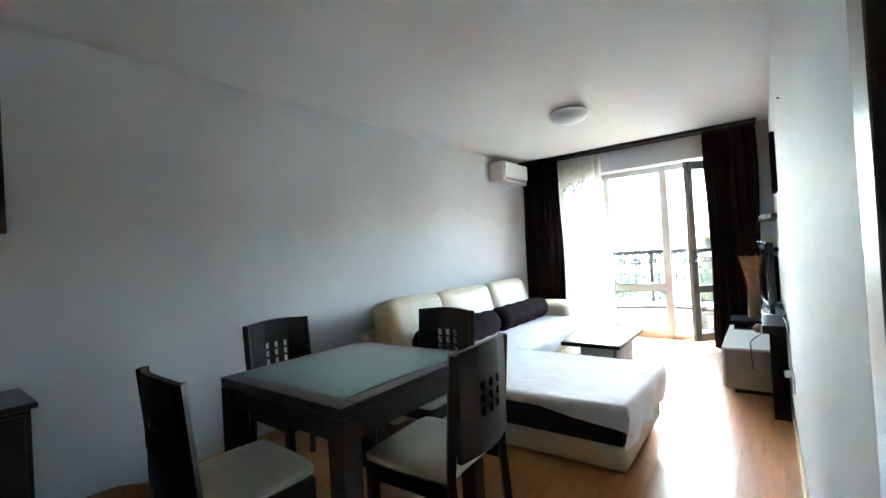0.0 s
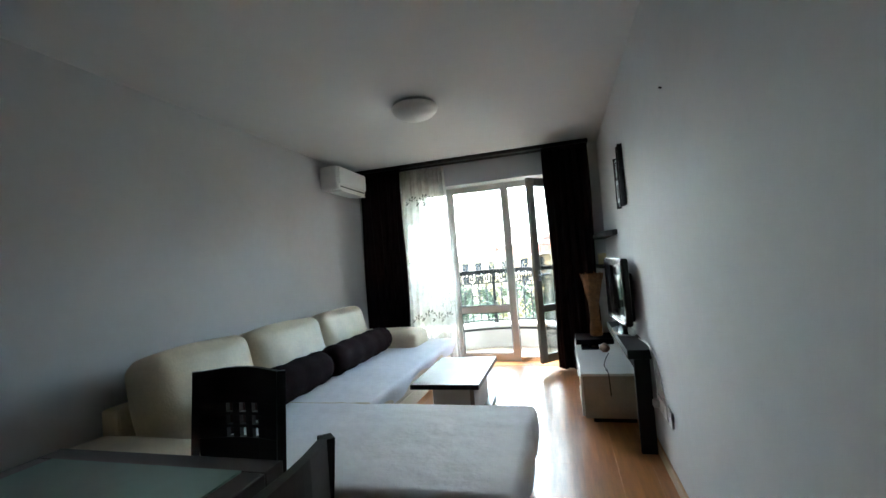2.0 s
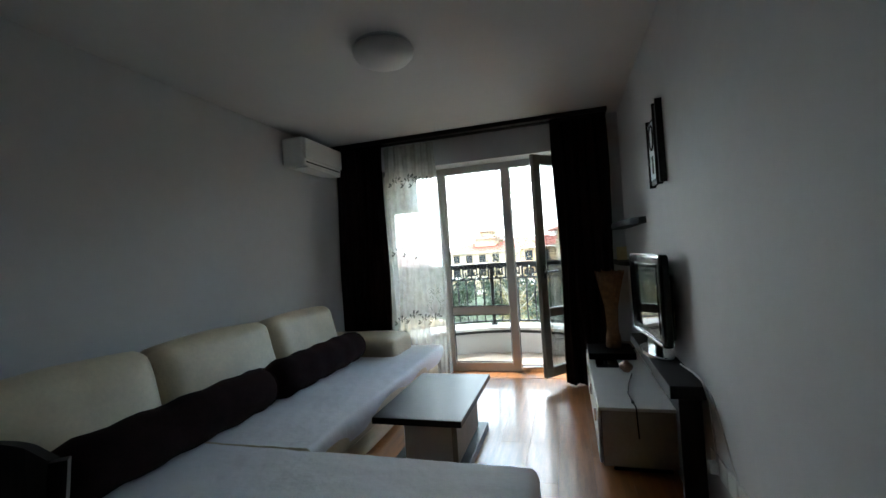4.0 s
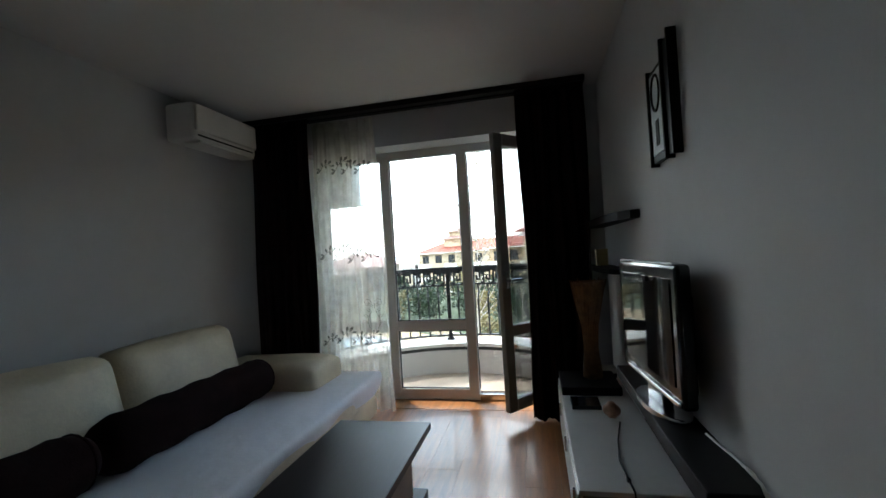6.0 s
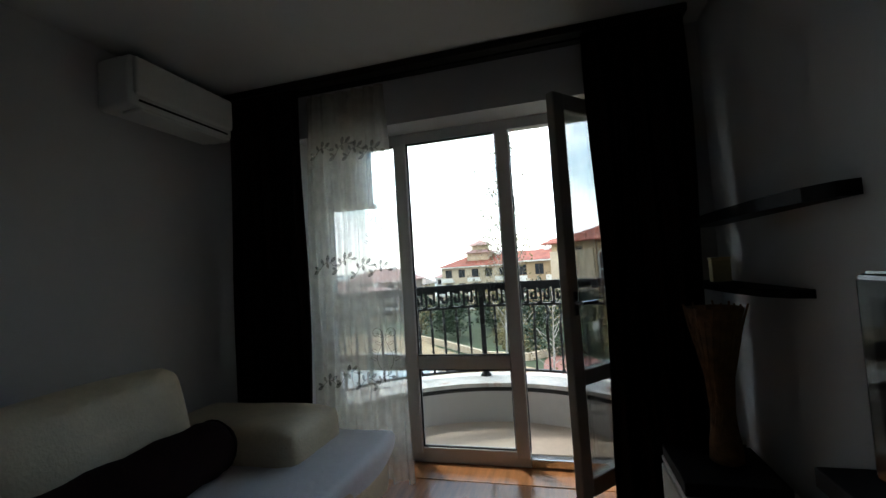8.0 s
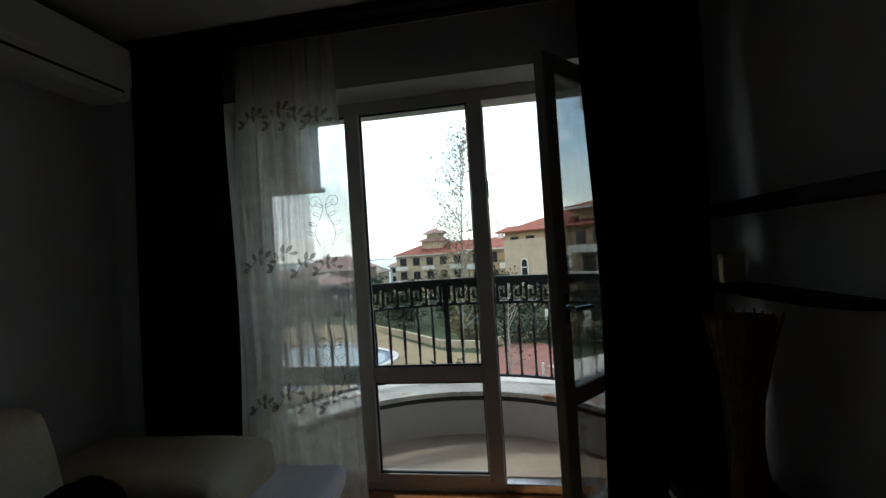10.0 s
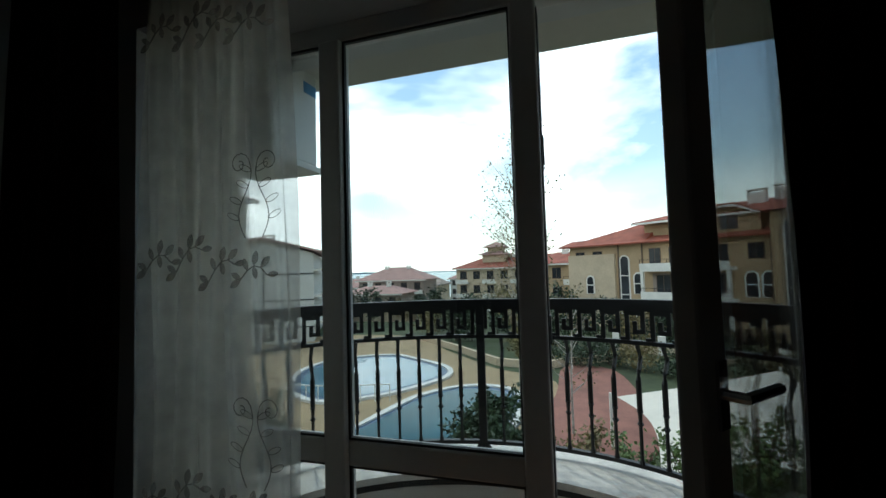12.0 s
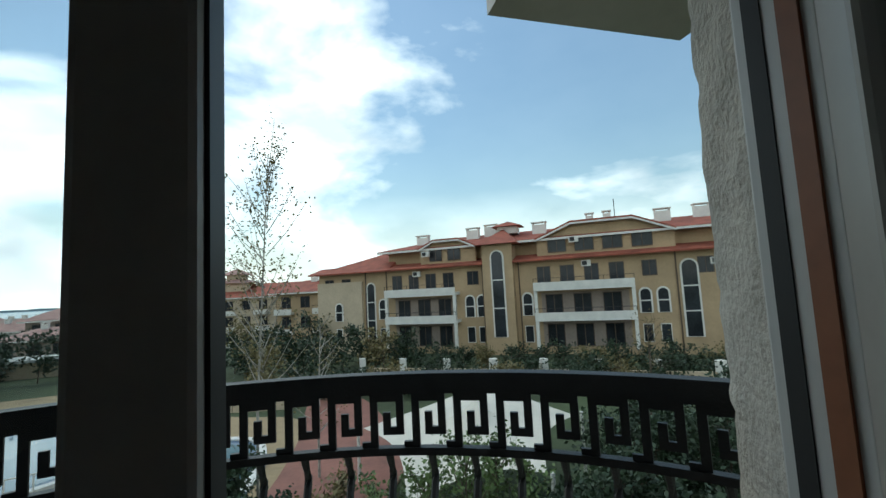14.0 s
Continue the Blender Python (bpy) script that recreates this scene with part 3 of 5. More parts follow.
# ---- corner sofa ----
so = thing("corner_sofa", (-1.7, 4.3, 0), "cream leather corner sofa with long chaise", "sofa")
part("seat_base", box(XL + 0.02, 2.80, 0.03, -1.36, 5.95, 0.20, bevel=0.03, seg=3), M_LEATHER, so)
part("seat_cushion", pillow(XL + 0.02, 3.6, 0.20, -1.29, 5.52, 0.385, 0.06, 0.008), M_LEATHER, so, smooth=True)
part("chaise_base", box(-2.0, 2.645, 0.03, -0.265, 3.58, 0.175, bevel=0.04, seg=3), M_LEATHER, so)
part("chaise_band", box(-1.98, 2.665, 0.17, -0.285, 3.57, 0.315), M_BLACKBAND, so, "black recessed band")
part("chaise_cushion", pillow(-1.99, 2.64, 0.31, -0.25, 3.59, 0.385, 0.06, 0.008), M_LEATHER, so, smooth=True)
part("far_armrest", pillow(XL + 0.02, 5.37, 0.2, -1.585, 5.84, 0.555, 0.06, 0.01), M_LEATHER, so, smooth=True)
part("near_armrest", pillow(XL + 0.02, 2.45, 0.05, -1.74, 2.82, 0.50, 0.07, 0.01), M_LEATHER, so, smooth=True)
part("back_frame", box(XL + 0.018, 2.8, 0.2, XL + 0.14, 5.5, 0.62, bevel=0.02), M_LEATHER, so)
for y0, y1 in ((2.83, 3.58), (3.58, 4.48), (4.48, 5.33)):
    bm = pillow(-0.13, y0 + 0.004, -0.27, 0.13, y1 - 0.004, 0.26, 0.075, 0.025, 12)
    bm.transform(Matrix.Translation((-2.215, 0, 0.615)) @ Matrix.Rotation(radians(-14), 4, "Y"))
    part("back_cushion", bm, M_LEATHER, so, smooth=True)


def sheet(x0, y0, x1, y1, z, drop, seed, name, label):
    """A thin cloth over a seat with hanging, creased edges."""
    o = thing(name, ((x0 + x1) / 2, (y0 + y1) / 2, z), label, "sheet", "sheets on the sofa")
    vs, fs = [], []
    nx, ny = 70, 70
    for j in range(ny + 1):
        for i in range(nx + 1):
            u, v = i / nx, j / ny
            x, y = x0 + (x1 - x0) * u, y0 + (y1 - y0) * v
            zz = z + 0.006 * noise.noise(Vector((x * 4, y * 4, seed))) + 0.004 * noise.noise(Vector((x * 13, y * 11, seed + 3)))
            hang = drop(u, v)
            vs.append((x, y, zz, hang, u, v))
    pts = []
    for x, y, zz, (dx, dy, dz), u, v in vs:
        w = 0.016 * math.sin(19 * (u + v) + 3 * math.sin(11 * u)) * min(1, dz * 8)
        pts.append((x + dx + w * (1 if dx else 0), y + dy + w * (1 if dy else 0), zz - dz))
    for j in range(ny):
        for i in range(nx):
            a = j * (nx + 1) + i
            fs.append((a, a + 1, a + nx + 2, a + nx + 1))
    bm = raw(pts, fs)
    bm.normal_update()
    part("cloth", bm, M_SHEET, o, smooth=True)
    return o


def drop_chaise(u, v):
    dx = dy = dz = 0.0
    if u > 0.92:
        a = (u - 0.92) / 0.08
        dx, dz = -0.135 * a + 0.03 * math.sin(math.pi * min(1, a)), 0.22 * a * a
    if v < 0.14:
        a = (0.14 - v) / 0.14
        dy = 0.135 * a - 0.03 * math.sin(math.pi * min(1, a))
        dz = max(dz, (0.045 + 0.125 * u ** 3) * a * a)
    return dx, dy, dz


def drop_long(u, v):
    dx = dz = 0.0
    if u > 0.86:
        a = (u - 0.86) / 0.14
        dx, dz = -0.10 * a + 0.025 * math.sin(math.pi * min(1, a)), (0.11 + 0.02 * math.sin(9 * v)) * a * a
    return dx, 0.0, dz


sheet(-1.97, 2.62 - 0.115, -0.225 + 0.115, 3.605, 0.402, drop_chaise, 1.0, "white_sheet", "white cotton sheet spread over the chaise, hanging loosely")
sheet(-2.06, 3.625, -1.275 + 0.085, 5.86, 0.400, drop_long, 5.0, "white_sheet", "white cotton sheet tucked over the long seat")
for y0, y1 in ((2.95, 4.15), (4.17, 5.33)):
    bl = thing("bolster", (-1.95, (y0 + y1) / 2, 0.4), "long dark brown round bolster cushion on the seat", "cushion", "bolsters")
    n_ = 16
    prof = [(y0, 0.03), (y0 + 0.01, 0.09), (y0 + 0.05, 0.115)] + [(y0 + 0.05 + (y1 - y0 - 0.1) * k / n_, 0.128 + 0.006 * math.sin(k * 1.7)) for k in range(1, n_)] + [(y1 - 0.05, 0.115), (y1 - 0.01, 0.09), (y1, 0.03)]
    part("cover", tube([(-1.93, y, 0.525) for y, r in prof], 0.1, 20, [r for y, r in prof]), M_BOLSTER, bl, smooth=True)
    part("piping", tube([(-1.93 + 0.118 * math.cos(a * 0.3307), y1 - 0.052, 0.525 + 0.118 * math.sin(a * 0.3307)) for a in range(20)], 0.005, 5), M_BOLSTER, bl)

# ---- coffee table ----
ct = thing("coffee_table", (-0.91, 4.49, 0), "low coffee table with a dark wenge top", "table")
part("tabletop", box(-1.17, 4.05, 0.355, -0.652, 4.93, 0.392, bevel=0.004), M_DARKTOP, ct)
part("pedestal", box(-1.07, 4.27, 0.06, -0.77, 4.80, 0.355, bevel=0.004), M_LAC, ct, "cream panel pedestal")
part("pedestal_corner", box(-0.768, 4.25, 0.06, -0.735, 4.82, 0.355, bevel=0.003), M_TAUPE, ct)
part("base_plate", box(-1.15, 4.20, 0.0, -0.68, 4.90, 0.055, bevel=0.004), M_DARKTOP, ct)

# ---- television unit ----
tv = thing("tv_cabinet", (0.2, 5.07, 0), "low white and taupe television cabinet on the laminate", "cabinet")
part("body", box(0.065, 4.385, 0.05, 0.44, 5.76, 0.36, bevel=0.003), M_TAUPE, tv)
part("top", box(0.05, 4.37, 0.36, 0.44, 5.76, 0.38, bevel=0.003), M_LAC, tv, "white lacquered top")
for y in (4.40, 4.86, 5.32):
    d = part("door", box(0.045, y, 0.06, 0.062, y + 0.43, 0.35, bevel=0.003), M_LAC, tv, "white lacquered door")
    part("handle", box(0.032, y + 0.05, 0.27, 0.044, y + 0.065, 0.34, bevel=0.003), M_CHROME, d)
part("plinth", box(0.12, 4.45, 0.0, 0.42, 5.72, 0.05), M_BLACK, tv)
bp = thing("television_stand", (0.4, 4.5, 0), "black wooden television shelf on a dark end panel by the wall", "shelf")
part("top", box(0.328, 3.91, 0.588, XR - 0.003, 5.10, 0.645, bevel=0.004), M_BLACK, bp)
part("end_panel", box(0.365, 3.94, 0.0, XR - 0.018, 3.975, 0.588, bevel=0.003), M_BLACK, bp)
part("end_panel", box(0.445, 5.05, 0.0, XR - 0.018, 5.085, 0.588, bevel=0.003), M_BLACK, bp)
part("back_panel", box(0.445, 3.975, 0.0, XR - 0.018, 5.05, 0.588), M_BLACK, bp)
te = thing("television", (0.39, 4.45, 0.646), "black flat television with a glossy dark screen", "television")
TM = Matrix.Translation((0.347, 4.515, 0)) @ Matrix.Rotation(radians(5), 4, "Z")
for nm, b, mt, bv in (("casing", (0.0, -0.315, 0.735, 0.05, 0.315, 1.205), M_BLACKGLOSS, 0.014), ("screen", (-0.004, -0.265, 0.80, 0.001, 0.265, 1.155), M_SCREEN, 0.0), ("rear_shell", (0.05, -0.25, 0.76, 0.08, 0.25, 1.1), M_BLACK, 0.012), ("neck", (0.02, -0.08, 0.664, 0.06, 0.08, 0.74), M_BLACKGLOSS, 0.006), ("top_edge", (-0.003, -0.30, 1.2052, 0.02, 0.27, 1.211), M_CHROME, 0.0), ("bottom_bezel", (-0.010, -0.305, 0.745, -0.0005, 0.22, 0.762), M_CHROME, 0.004)):
    bm = box(*b, bevel=bv)
    bm.transform(TM)
    part(nm, bm, mt, te)
bm = prism([(0.045 + 0.075 * math.cos(a * math.pi / 16), 0.20 * math.sin(a * math.pi / 16)) for a in range(32)], 0.6455, 0.664)
bmesh.ops.bevel(bm, geom=[e for e in bm.edges if abs(e.verts[0].co.z - e.verts[1].co.z) < 1e-4 and e.verts[0].co.z > 0.66], offset=0.008, segments=3, profile=0.5, affect="EDGES")
bm.transform(TM)
part("foot", bm, M_CHROME, te, "curved silver foot")
dv = thing("disc_player", (0.16, 5.25, 0.38), "thin black disc player on the white cabinet top", "player")
part("case", box(0.095, 5.17, 0.3805, 0.25, 5.33, 0.402, bevel=0.004), M_BLACKGLOSS, dv)
part("front_strip", box(0.0935, 5.19, 0.386, 0.0945, 5.31, 0.394), M_CHROME, dv)
rb = thing("receiver_box", (0.16, 5.45, 0.38), "flat black receiver box on the cabinet", "box")
part("case", box(0.055, 5.40, 0.3805, 0.40, 5.755, 0.43, bevel=0.004), M_BLACK, rb)
cn = thing("shell_ornament", (0.29, 5.09, 0.38), "small pinkish shell ornament beside the television foot", "ornament")
part("body", pillow(0.255, 5.05, 0.381, 0.325, 5.13, 0.45, 0.03, 0.01, 6), material("pink shell", (0.5, 0.3, 0.2), 0.4, 0.4, 30), cn, smooth=True)
VX, VY = 0.262, 5.60
va = thing("vase", (VX, VY, 0.43), "tall hourglass brown woven straw vase", "vase")
part("body", lathe(VX, VY, [(0.05, 0.431), (0.062, 0.44), (0.056, 0.52), (0.038, 0.62), (0.035, 0.67), (0.045, 0.76), (0.072, 0.88), (0.096, 1.0), (0.102, 1.05), (0.092, 1.05), (0.05, 0.82), (0.025, 0.7)]), M_WICKER, va, smooth=True)
for k in range(22):
    a = k * 2 * math.pi / 22
    ring_ = [(0.056, 0.45, 0.0), (0.041, 0.63, 0.45), (0.05, 0.77, 0.65), (0.092, 0.97, 0.9), (0.107 + 0.012 * math.sin(k * 2.7), 1.055 + 0.012 * math.sin(k * 1.9), 1.0)]
    part("strand", tube([(VX + r * math.cos(a + w), VY + r * math.sin(a + w), z) for r, z, w in ring_], 0.004, 5), M_WICKER, va)

# ---- corner shelves, pictures and sockets ----
for z, lab in ((1.405, "black corner shelf high in the window corner"), (1.10, "black corner shelf holding a small card")):
    sf = thing("wall_shelf", (0.4, 5.9, z), lab, "shelf", "corner shelves")
    ol = [(XR, 5.03), (0.43, 5.05), (0.385, 5.14), (0.35, 5.36), (0.335, 5.70), (0.335, YW), (XR, YW)] if z > 1.3 else [(XR, 5.30), (0.415, 5.33), (0.37, 5.42), (0.345, 5.58), (0.335, 5.81), (0.335, YW), (XR, YW)]
    part("board", prism(ol, z, z + (0.045 if z > 1.3 else 0.03)), M_BLACK, sf)
cd = thing("card_box", (0.42, 5.95, 1.13), "small pale yellow box on the lower shelf", "box")
part("body", box(0.37, 5.92, 1.1305, 0.45, 5.97, 1.235, bevel=0.003), M_YELLOW, cd)
part("lid", box(0.368, 5.918, 1.2355, 0.452, 5.972, 1.247, bevel=0.002), M_YELLOW, cd)
for y0, y1, z0, z1, lab in ((4.46, 4.64, 1.60, 1.97, "narrow framed print with a dark border"), (4.37, 4.445, 1.60, 2.02, "taller narrow black panel beside the framed print")):
    pc = thing("picture", (XR, (y0 + y1) / 2, z0), lab, "picture", "pictures above the television")
    part("backing", box(XR - 0.022, y0, z0, XR, y1, z1), M_BLACK, pc)
    if y0 > 4.4:
        part("print", box(XR - 0.026, y0 + 0.01, z0 + 0.03, XR - 0.022, y1 - 0.012, z1 - 0.02), M_PAPER, pc, "pale blue grey print")
        ym, zm = (y0 + y1) / 2, z0 + (z1 - z0) * 0.72
        part("ring_motif", tube([(XR - 0.027, ym + 0.05 * math.cos(a * 0.3307), zm + 0.07 * math.sin(a * 0.3307)) for a in range(20)], 0.006, 5), M_BLACK, pc, "dark ring drawn on the print")
        part("bar_motif", box(XR - 0.0285, ym - 0.02, z0 + 0.06, XR - 0.026, ym + 0.02, z0 + 0.16), M_BLACK, pc, "dark bar drawn on the print")
    part("frame", box(XR - 0.034, y0 - 0.012, z0 - 0.012, XR, y0, z1 + 0.012), M_BLACK, pc)
    part("frame", box(XR - 0.034, y1, z0 - 0.012, XR, y1 + 0.012, z1 + 0.012), M_BLACK, pc)
for k in range(4):
    y = 3.52 + 0.1 * k
    sk = thing("wall_socket", (XR, y + 0.04, 0.35), "white wall socket beside the television stand", "socket", "row of sockets")
    part("plate", box(XR - 0.01, y, 0.315, XR, y + 0.082, 0.397, bevel=0.003), M_ACWHITE, sk)
    part("insert", lathe(0, 0, [(0.022, 0.0), (0.022, 0.006), (0.016, 0.007), (0.014, 0.001)], 14), M_ACWHITE, sk).matrix_local = Matrix.Translation((-0.009, 0.001, 0.006)) @ Matrix.Rotation(radians(-90), 4, "Y")
cbl = thing("power_cable", (0.46, 3.9, 0.4), "white power cable hanging from the television to the socket", "cable")
part("cord", tube([(0.45, 4.25, 0.652), (0.455, 4.05, 0.668), (0.460, 3.93, 0.665), (0.463, 3.86, 0.60), (0.463, 3.83, 0.48), (0.462, 3.82, 0.38), (0.455, 3.80, 0.36)], 0.004, 7), M_ACWHITE, cbl, smooth=True)
part("cord", tube([(0.452, 4.2, 0.652), (0.46, 3.97, 0.672), (0.464, 3.82, 0.63), (0.464, 3.70, 0.52), (0.464, 3.61, 0.42), (0.458, 3.58, 0.37)], 0.0025, 7), M_ACWHITE, cbl, smooth=True)
part("plug", box(0.43, 3.785, 0.335, 0.464, 3.83, 0.378, bevel=0.008), M_ACWHITE, cbl)
cb2 = thing("thin_cable", (0.29, 4.5, 0.39), "thin dark cable lying over the cabinet edge", "cable")
part("cord", tube([(0.31, 5.0, 0.386), (0.265, 4.80, 0.385), (0.235, 4.60, 0.385), (0.24, 4.45, 0.385), (0.245, 4.372, 0.384), (0.245, 4.360, 0.37), (0.25, 4.36, 0.22)], 0.004, 6), M_BLACK, cb2, smooth=True)
part("clip", box(0.233, 4.44, 0.3805, 0.247, 4.46, 0.389), M_BLACK, cb2)
sp = thing("wall_hook", (XR, 3.12, 1.96), "tiny dark nail in the white wall", "nail")
part("nail", tube([(XR, 3.12, 1.962), (XR - 0.012, 3.12, 1.966)], 0.004, 6), M_BLACK, sp)

# ---- balcony ----
BCX, BCY, BRX, BRY = -0.80, 5.98, 1.30, 1.22


def arc_points(rx, ry, n=240, a0=14, a1=166):
    """Points of the bow-shaped balcony edge, from the pier round to the far end."""
    return [Vector((BCX + rx * math.cos(radians(a0 + (a1 - a0) * k / n)), BCY + ry * math.sin(radians(a0 + (a1 - a0) * k / n)), 0)) for k in range(n + 1)]


ARC = arc_points(BRX, BRY)
ARC_LEN = [0.0]
for p_, q_ in zip(ARC, ARC[1:]):
    ARC_LEN.append(ARC_LEN[-1] + (q_ - p_).length)


def on_arc(s):
    """Place, tangent and outward normal at the arc length s."""
    s = max(0, min(ARC_LEN[-1] - 1e-4, s))
    k = next(i for i in range(len(ARC_LEN) - 1) if ARC_LEN[i + 1] > s)
    f = (s - ARC_LEN[k]) / (ARC_LEN[k + 1] - ARC_LEN[k])
    t = (ARC[k + 1] - ARC[k]).normalized()
    return ARC[k].lerp(ARC[k + 1], f), t, Vector((t.y, -t.x, 0))


def band(r_in, r_out, z0, z1, n=72, a0=2, a1=178):
    """A curved strip along the balcony edge; r_in and r_out are offsets from the rail line."""
    i_, o_ = arc_points(BRX + r_in, BRY + r_in, n, a0, a1), arc_points(BRX + r_out, BRY + r_out, n, a0, a1)
    vs = [(p.x, p.y, z0) for p in i_] + [(p.x, p.y, z0) for p in o_] + [(p.x, p.y, z1) for p in i_] + [(p.x, p.y, z1) for p in o_]
    m = n + 1
    fs = []
    for k in range(n):
        fs += [(k, k + 1, m + k + 1, m + k), (2 * m + k, 2 * m + k + 1, 3 * m + k + 1, 3 * m + k), (k, k + 1, 2 * m + k + 1, 2 * m + k), (m + k, m + k + 1, 3 * m + k + 1, 3 * m + k)]
    fs += [(0, m, 3 * m, 2 * m), (n, m + n, 3 * m + n, 2 * m + n)]
    return raw(vs, fs)


ol = [(p.x, p.y) for p in arc_points(BRX - 0.2, BRY - 0.2, 40, 0, 180) if p.y > FY1 + 0.01]
setting("balcony_floor", prism([(p[0], p[1]) for p in ol] + [(-2.3, FY1), (0.8, FY1)], -0.20, 0.065), M_TILE, "beige tiled balcony floor", "floor")
par = setting("parapet", band(-0.22, 0.09, -0.4, 0.30), M_SOFFIT, "low curved cream balcony parapet", "parapet")
part("coping", band(-0.24, 0.11, 0.335, 0.365), M_COPING, par, "white stone coping with rust stains", smooth=False)
# Black strip that draws the coping's underside shadow as colour.
part("coping_shadow_groove", band(-0.225, 0.095, 0.30, 0.335), M_SEAM, par, "black strip for the shadow below the coping")
setting("balcony_soffit", box(-2.9, YO - 0.01, 2.385, 0.12, 7.19, 2.75), M_SOFFIT, "painted underside of the balcony above", "ceiling")
setting("balcony_soffit_step", box(0.12, YO - 0.01, 2.365, 1.02, 7.42, 2.75), M_SOFFIT, "projecting corner slab above the balcony", "ceiling")

# rough stucco pier beside the door
vs, fs, nz_ = [], [], 150
for j in range(nz_ + 1):
    z = -0.3 + 2.75 * j / nz_
    for i, (x, y) in enumerate(((0.108, 6.468), (0.130, 6.51), (0.160, 6.555), (0.190, 6.61), (0.216, 6.645), (0.30, 6.666), (0.45, 6.666), (0.62, 6.666), (0.95, 6.666))):
        q = noise.noise_vector(Vector((x * 22, y * 22, z * 22))) * 0.006 + noise.noise_vector(Vector((x * 60, y * 60, z * 60))) * 0.0035
        vs.append((x + q.x - 0.003, y + q.y, z))
for j in range(nz_):
    for i in range(8):
        a = j * 9 + i
        fs.append((a, a + 1, a + 10, a + 9))
setting("pier", raw(vs, fs), M_STUCCO, "rough grey beige stucco pier beside the balcony door", "wall")
ext = box(XL - 0.15, YO, -7, OX0 - 0.02, YO + 0.02, 8)
setting("outer_wall", ext, M_STUCCO, "stuccoed outer wall beside the balcony", "wall")

rl = thing("balcony_railing", (-0.8, 7.2, 0.365), "black wrought-iron balcony railing with a Greek key band", "railing")
part("handrail", band(-0.02, 0.02, 1.095, 1.135, 90, 14, 166), M_IRON, rl)
part("band_rail", band(-0.012, 0.012, 0.935, 0.953, 90, 14, 166), M_IRON, rl)
part("bottom_rail", band(-0.012, 0.012, 0.40, 0.418, 90, 14, 166), M_IRON, rl)
part("key_top_bar", band(-0.006, 0.006, 1.082, 1.095, 90, 14, 166), M_IRON, rl)
STEP = 0.107
n_bars = int(ARC_LEN[-1] / STEP)
kb_ = bmesh.new()
w_ = 0.0185
for x0, z0, x1, z1 in ((0, 0, w_, 0.13), (w_, 0.13 - w_, 0.085, 0.13), (0.085 - w_, 0.03, 0.085, 0.13 - w_), (0.033, 0.03, 0.085 - w_, 0.03 + w_), (0.033, 0.03 + w_, 0.033 + w_, 0.085)):
    box(x0 - 0.045, -0.005, z0, x1 - 0.045, 0.005, z1, bm=kb_)
box(0.040, -0.005, 0.0, 0.062, 0.005, 0.013, bm=kb_)
key_mesh = bpy.data.meshes.new("key_motif")
kb_.to_mesh(key_mesh)
kb_.free()
key_mesh.materials.append(M_IRON)
prof = [(0.0, 0.0), (0.0, 0.02), (0.0, 0.18), (0.0, 0.24), (0.0, 0.36), (0.012, 0.40), (0.038, 0.435), (0.045, 0.455), (0.022, 0.485), (0.0, 0.52)]
bal = tube([(0, y, z) for y, z in prof], 0.008, 6, [0.013, 0.008, 0.008, 0.012, 0.012, 0.010, 0.010, 0.010, 0.009, 0.011])
for z, r in ((0.17, 0.015), (0.225, 0.015)):
    join(bal, lathe(0, 0, [(0.006, z - 0.014), (r, z), (0.006, z + 0.014)], 8))
bal_mesh = bpy.data.meshes.new("baluster")
bal.to_mesh(bal_mesh)
bal.free()
bal_mesh.materials.append(M_IRON)
base_ = root_place(rl)
for k in range(n_bars):
    p, t, nrm = on_arc(0.05 + k * STEP)
    ang = math.atan2(-t.y, -t.x)
    for nm, me, z in (("key_motif", key_mesh, 0.953), ("baluster", bal_mesh, 0.418)):
        o = new(nm, me)
        o.parent = rl
        o.matrix_local = Matrix.Translation(Vector((p.x, p.y, z)) - base_) @ Matrix.Rotation(ang, 4, "Z")
for s in (0.02, ARC_LEN[-1] * 0.555, ARC_LEN[-1] - 0.03):
    p, t, nrm = on_arc(s)
    bm = box(-0.02, -0.02, 0.37, 0.02, 0.02, 1.10, bevel=0.003)
    bm.transform(Matrix.Translation((p.x, p.y, 0)) @ Matrix.Rotation(math.atan2(t.y, t.x), 4, "Z"))
    po = part("post", bm, M_IRON, rl)
    part("foot_plate", lathe(p.x, p.y, [(0.045, 0.3655), (0.045, 0.373), (0.024, 0.40)], 12), M_IRON, po)

# outdoor unit of the air conditioner, on a bracket
oc = thing("outdoor_unit", (-2.1, 7.0, 1.87), "white outdoor air-conditioning unit on a wall bracket", "air conditioner")
part("casing", box(-2.25, 6.68, 1.88, -1.85, 7.05, 2.40, bevel=0.012), M_ACWHITE, oc)
part("fan_grille", lathe(0, 0, [(0.0, 0.0), (0.19, 0.0), (0.20, 0.012), (0.185, 0.016), (0.02, 0.010)], 30), M_BLACK, oc, "dark round fan grille").matrix_local = Matrix.Translation(Vector((-1.851, 6.865, 2.14)) - root_place(oc)) @ Matrix.Rotation(radians(90), 4, "Y")
part("badge", box(-1.852, 6.93, 2.27, -1.8475, 7.04, 2.33), material("blue badge", (0.05, 0.25, 0.55), 0.4), oc, "plain blue badge")
part("bracket", box(-2.27, 6.665, 1.845, -1.83, 7.07, 1.878, bevel=0.004), M_ACWHITE, oc)

# ---- ground, pools, sea ----
G = -6.0


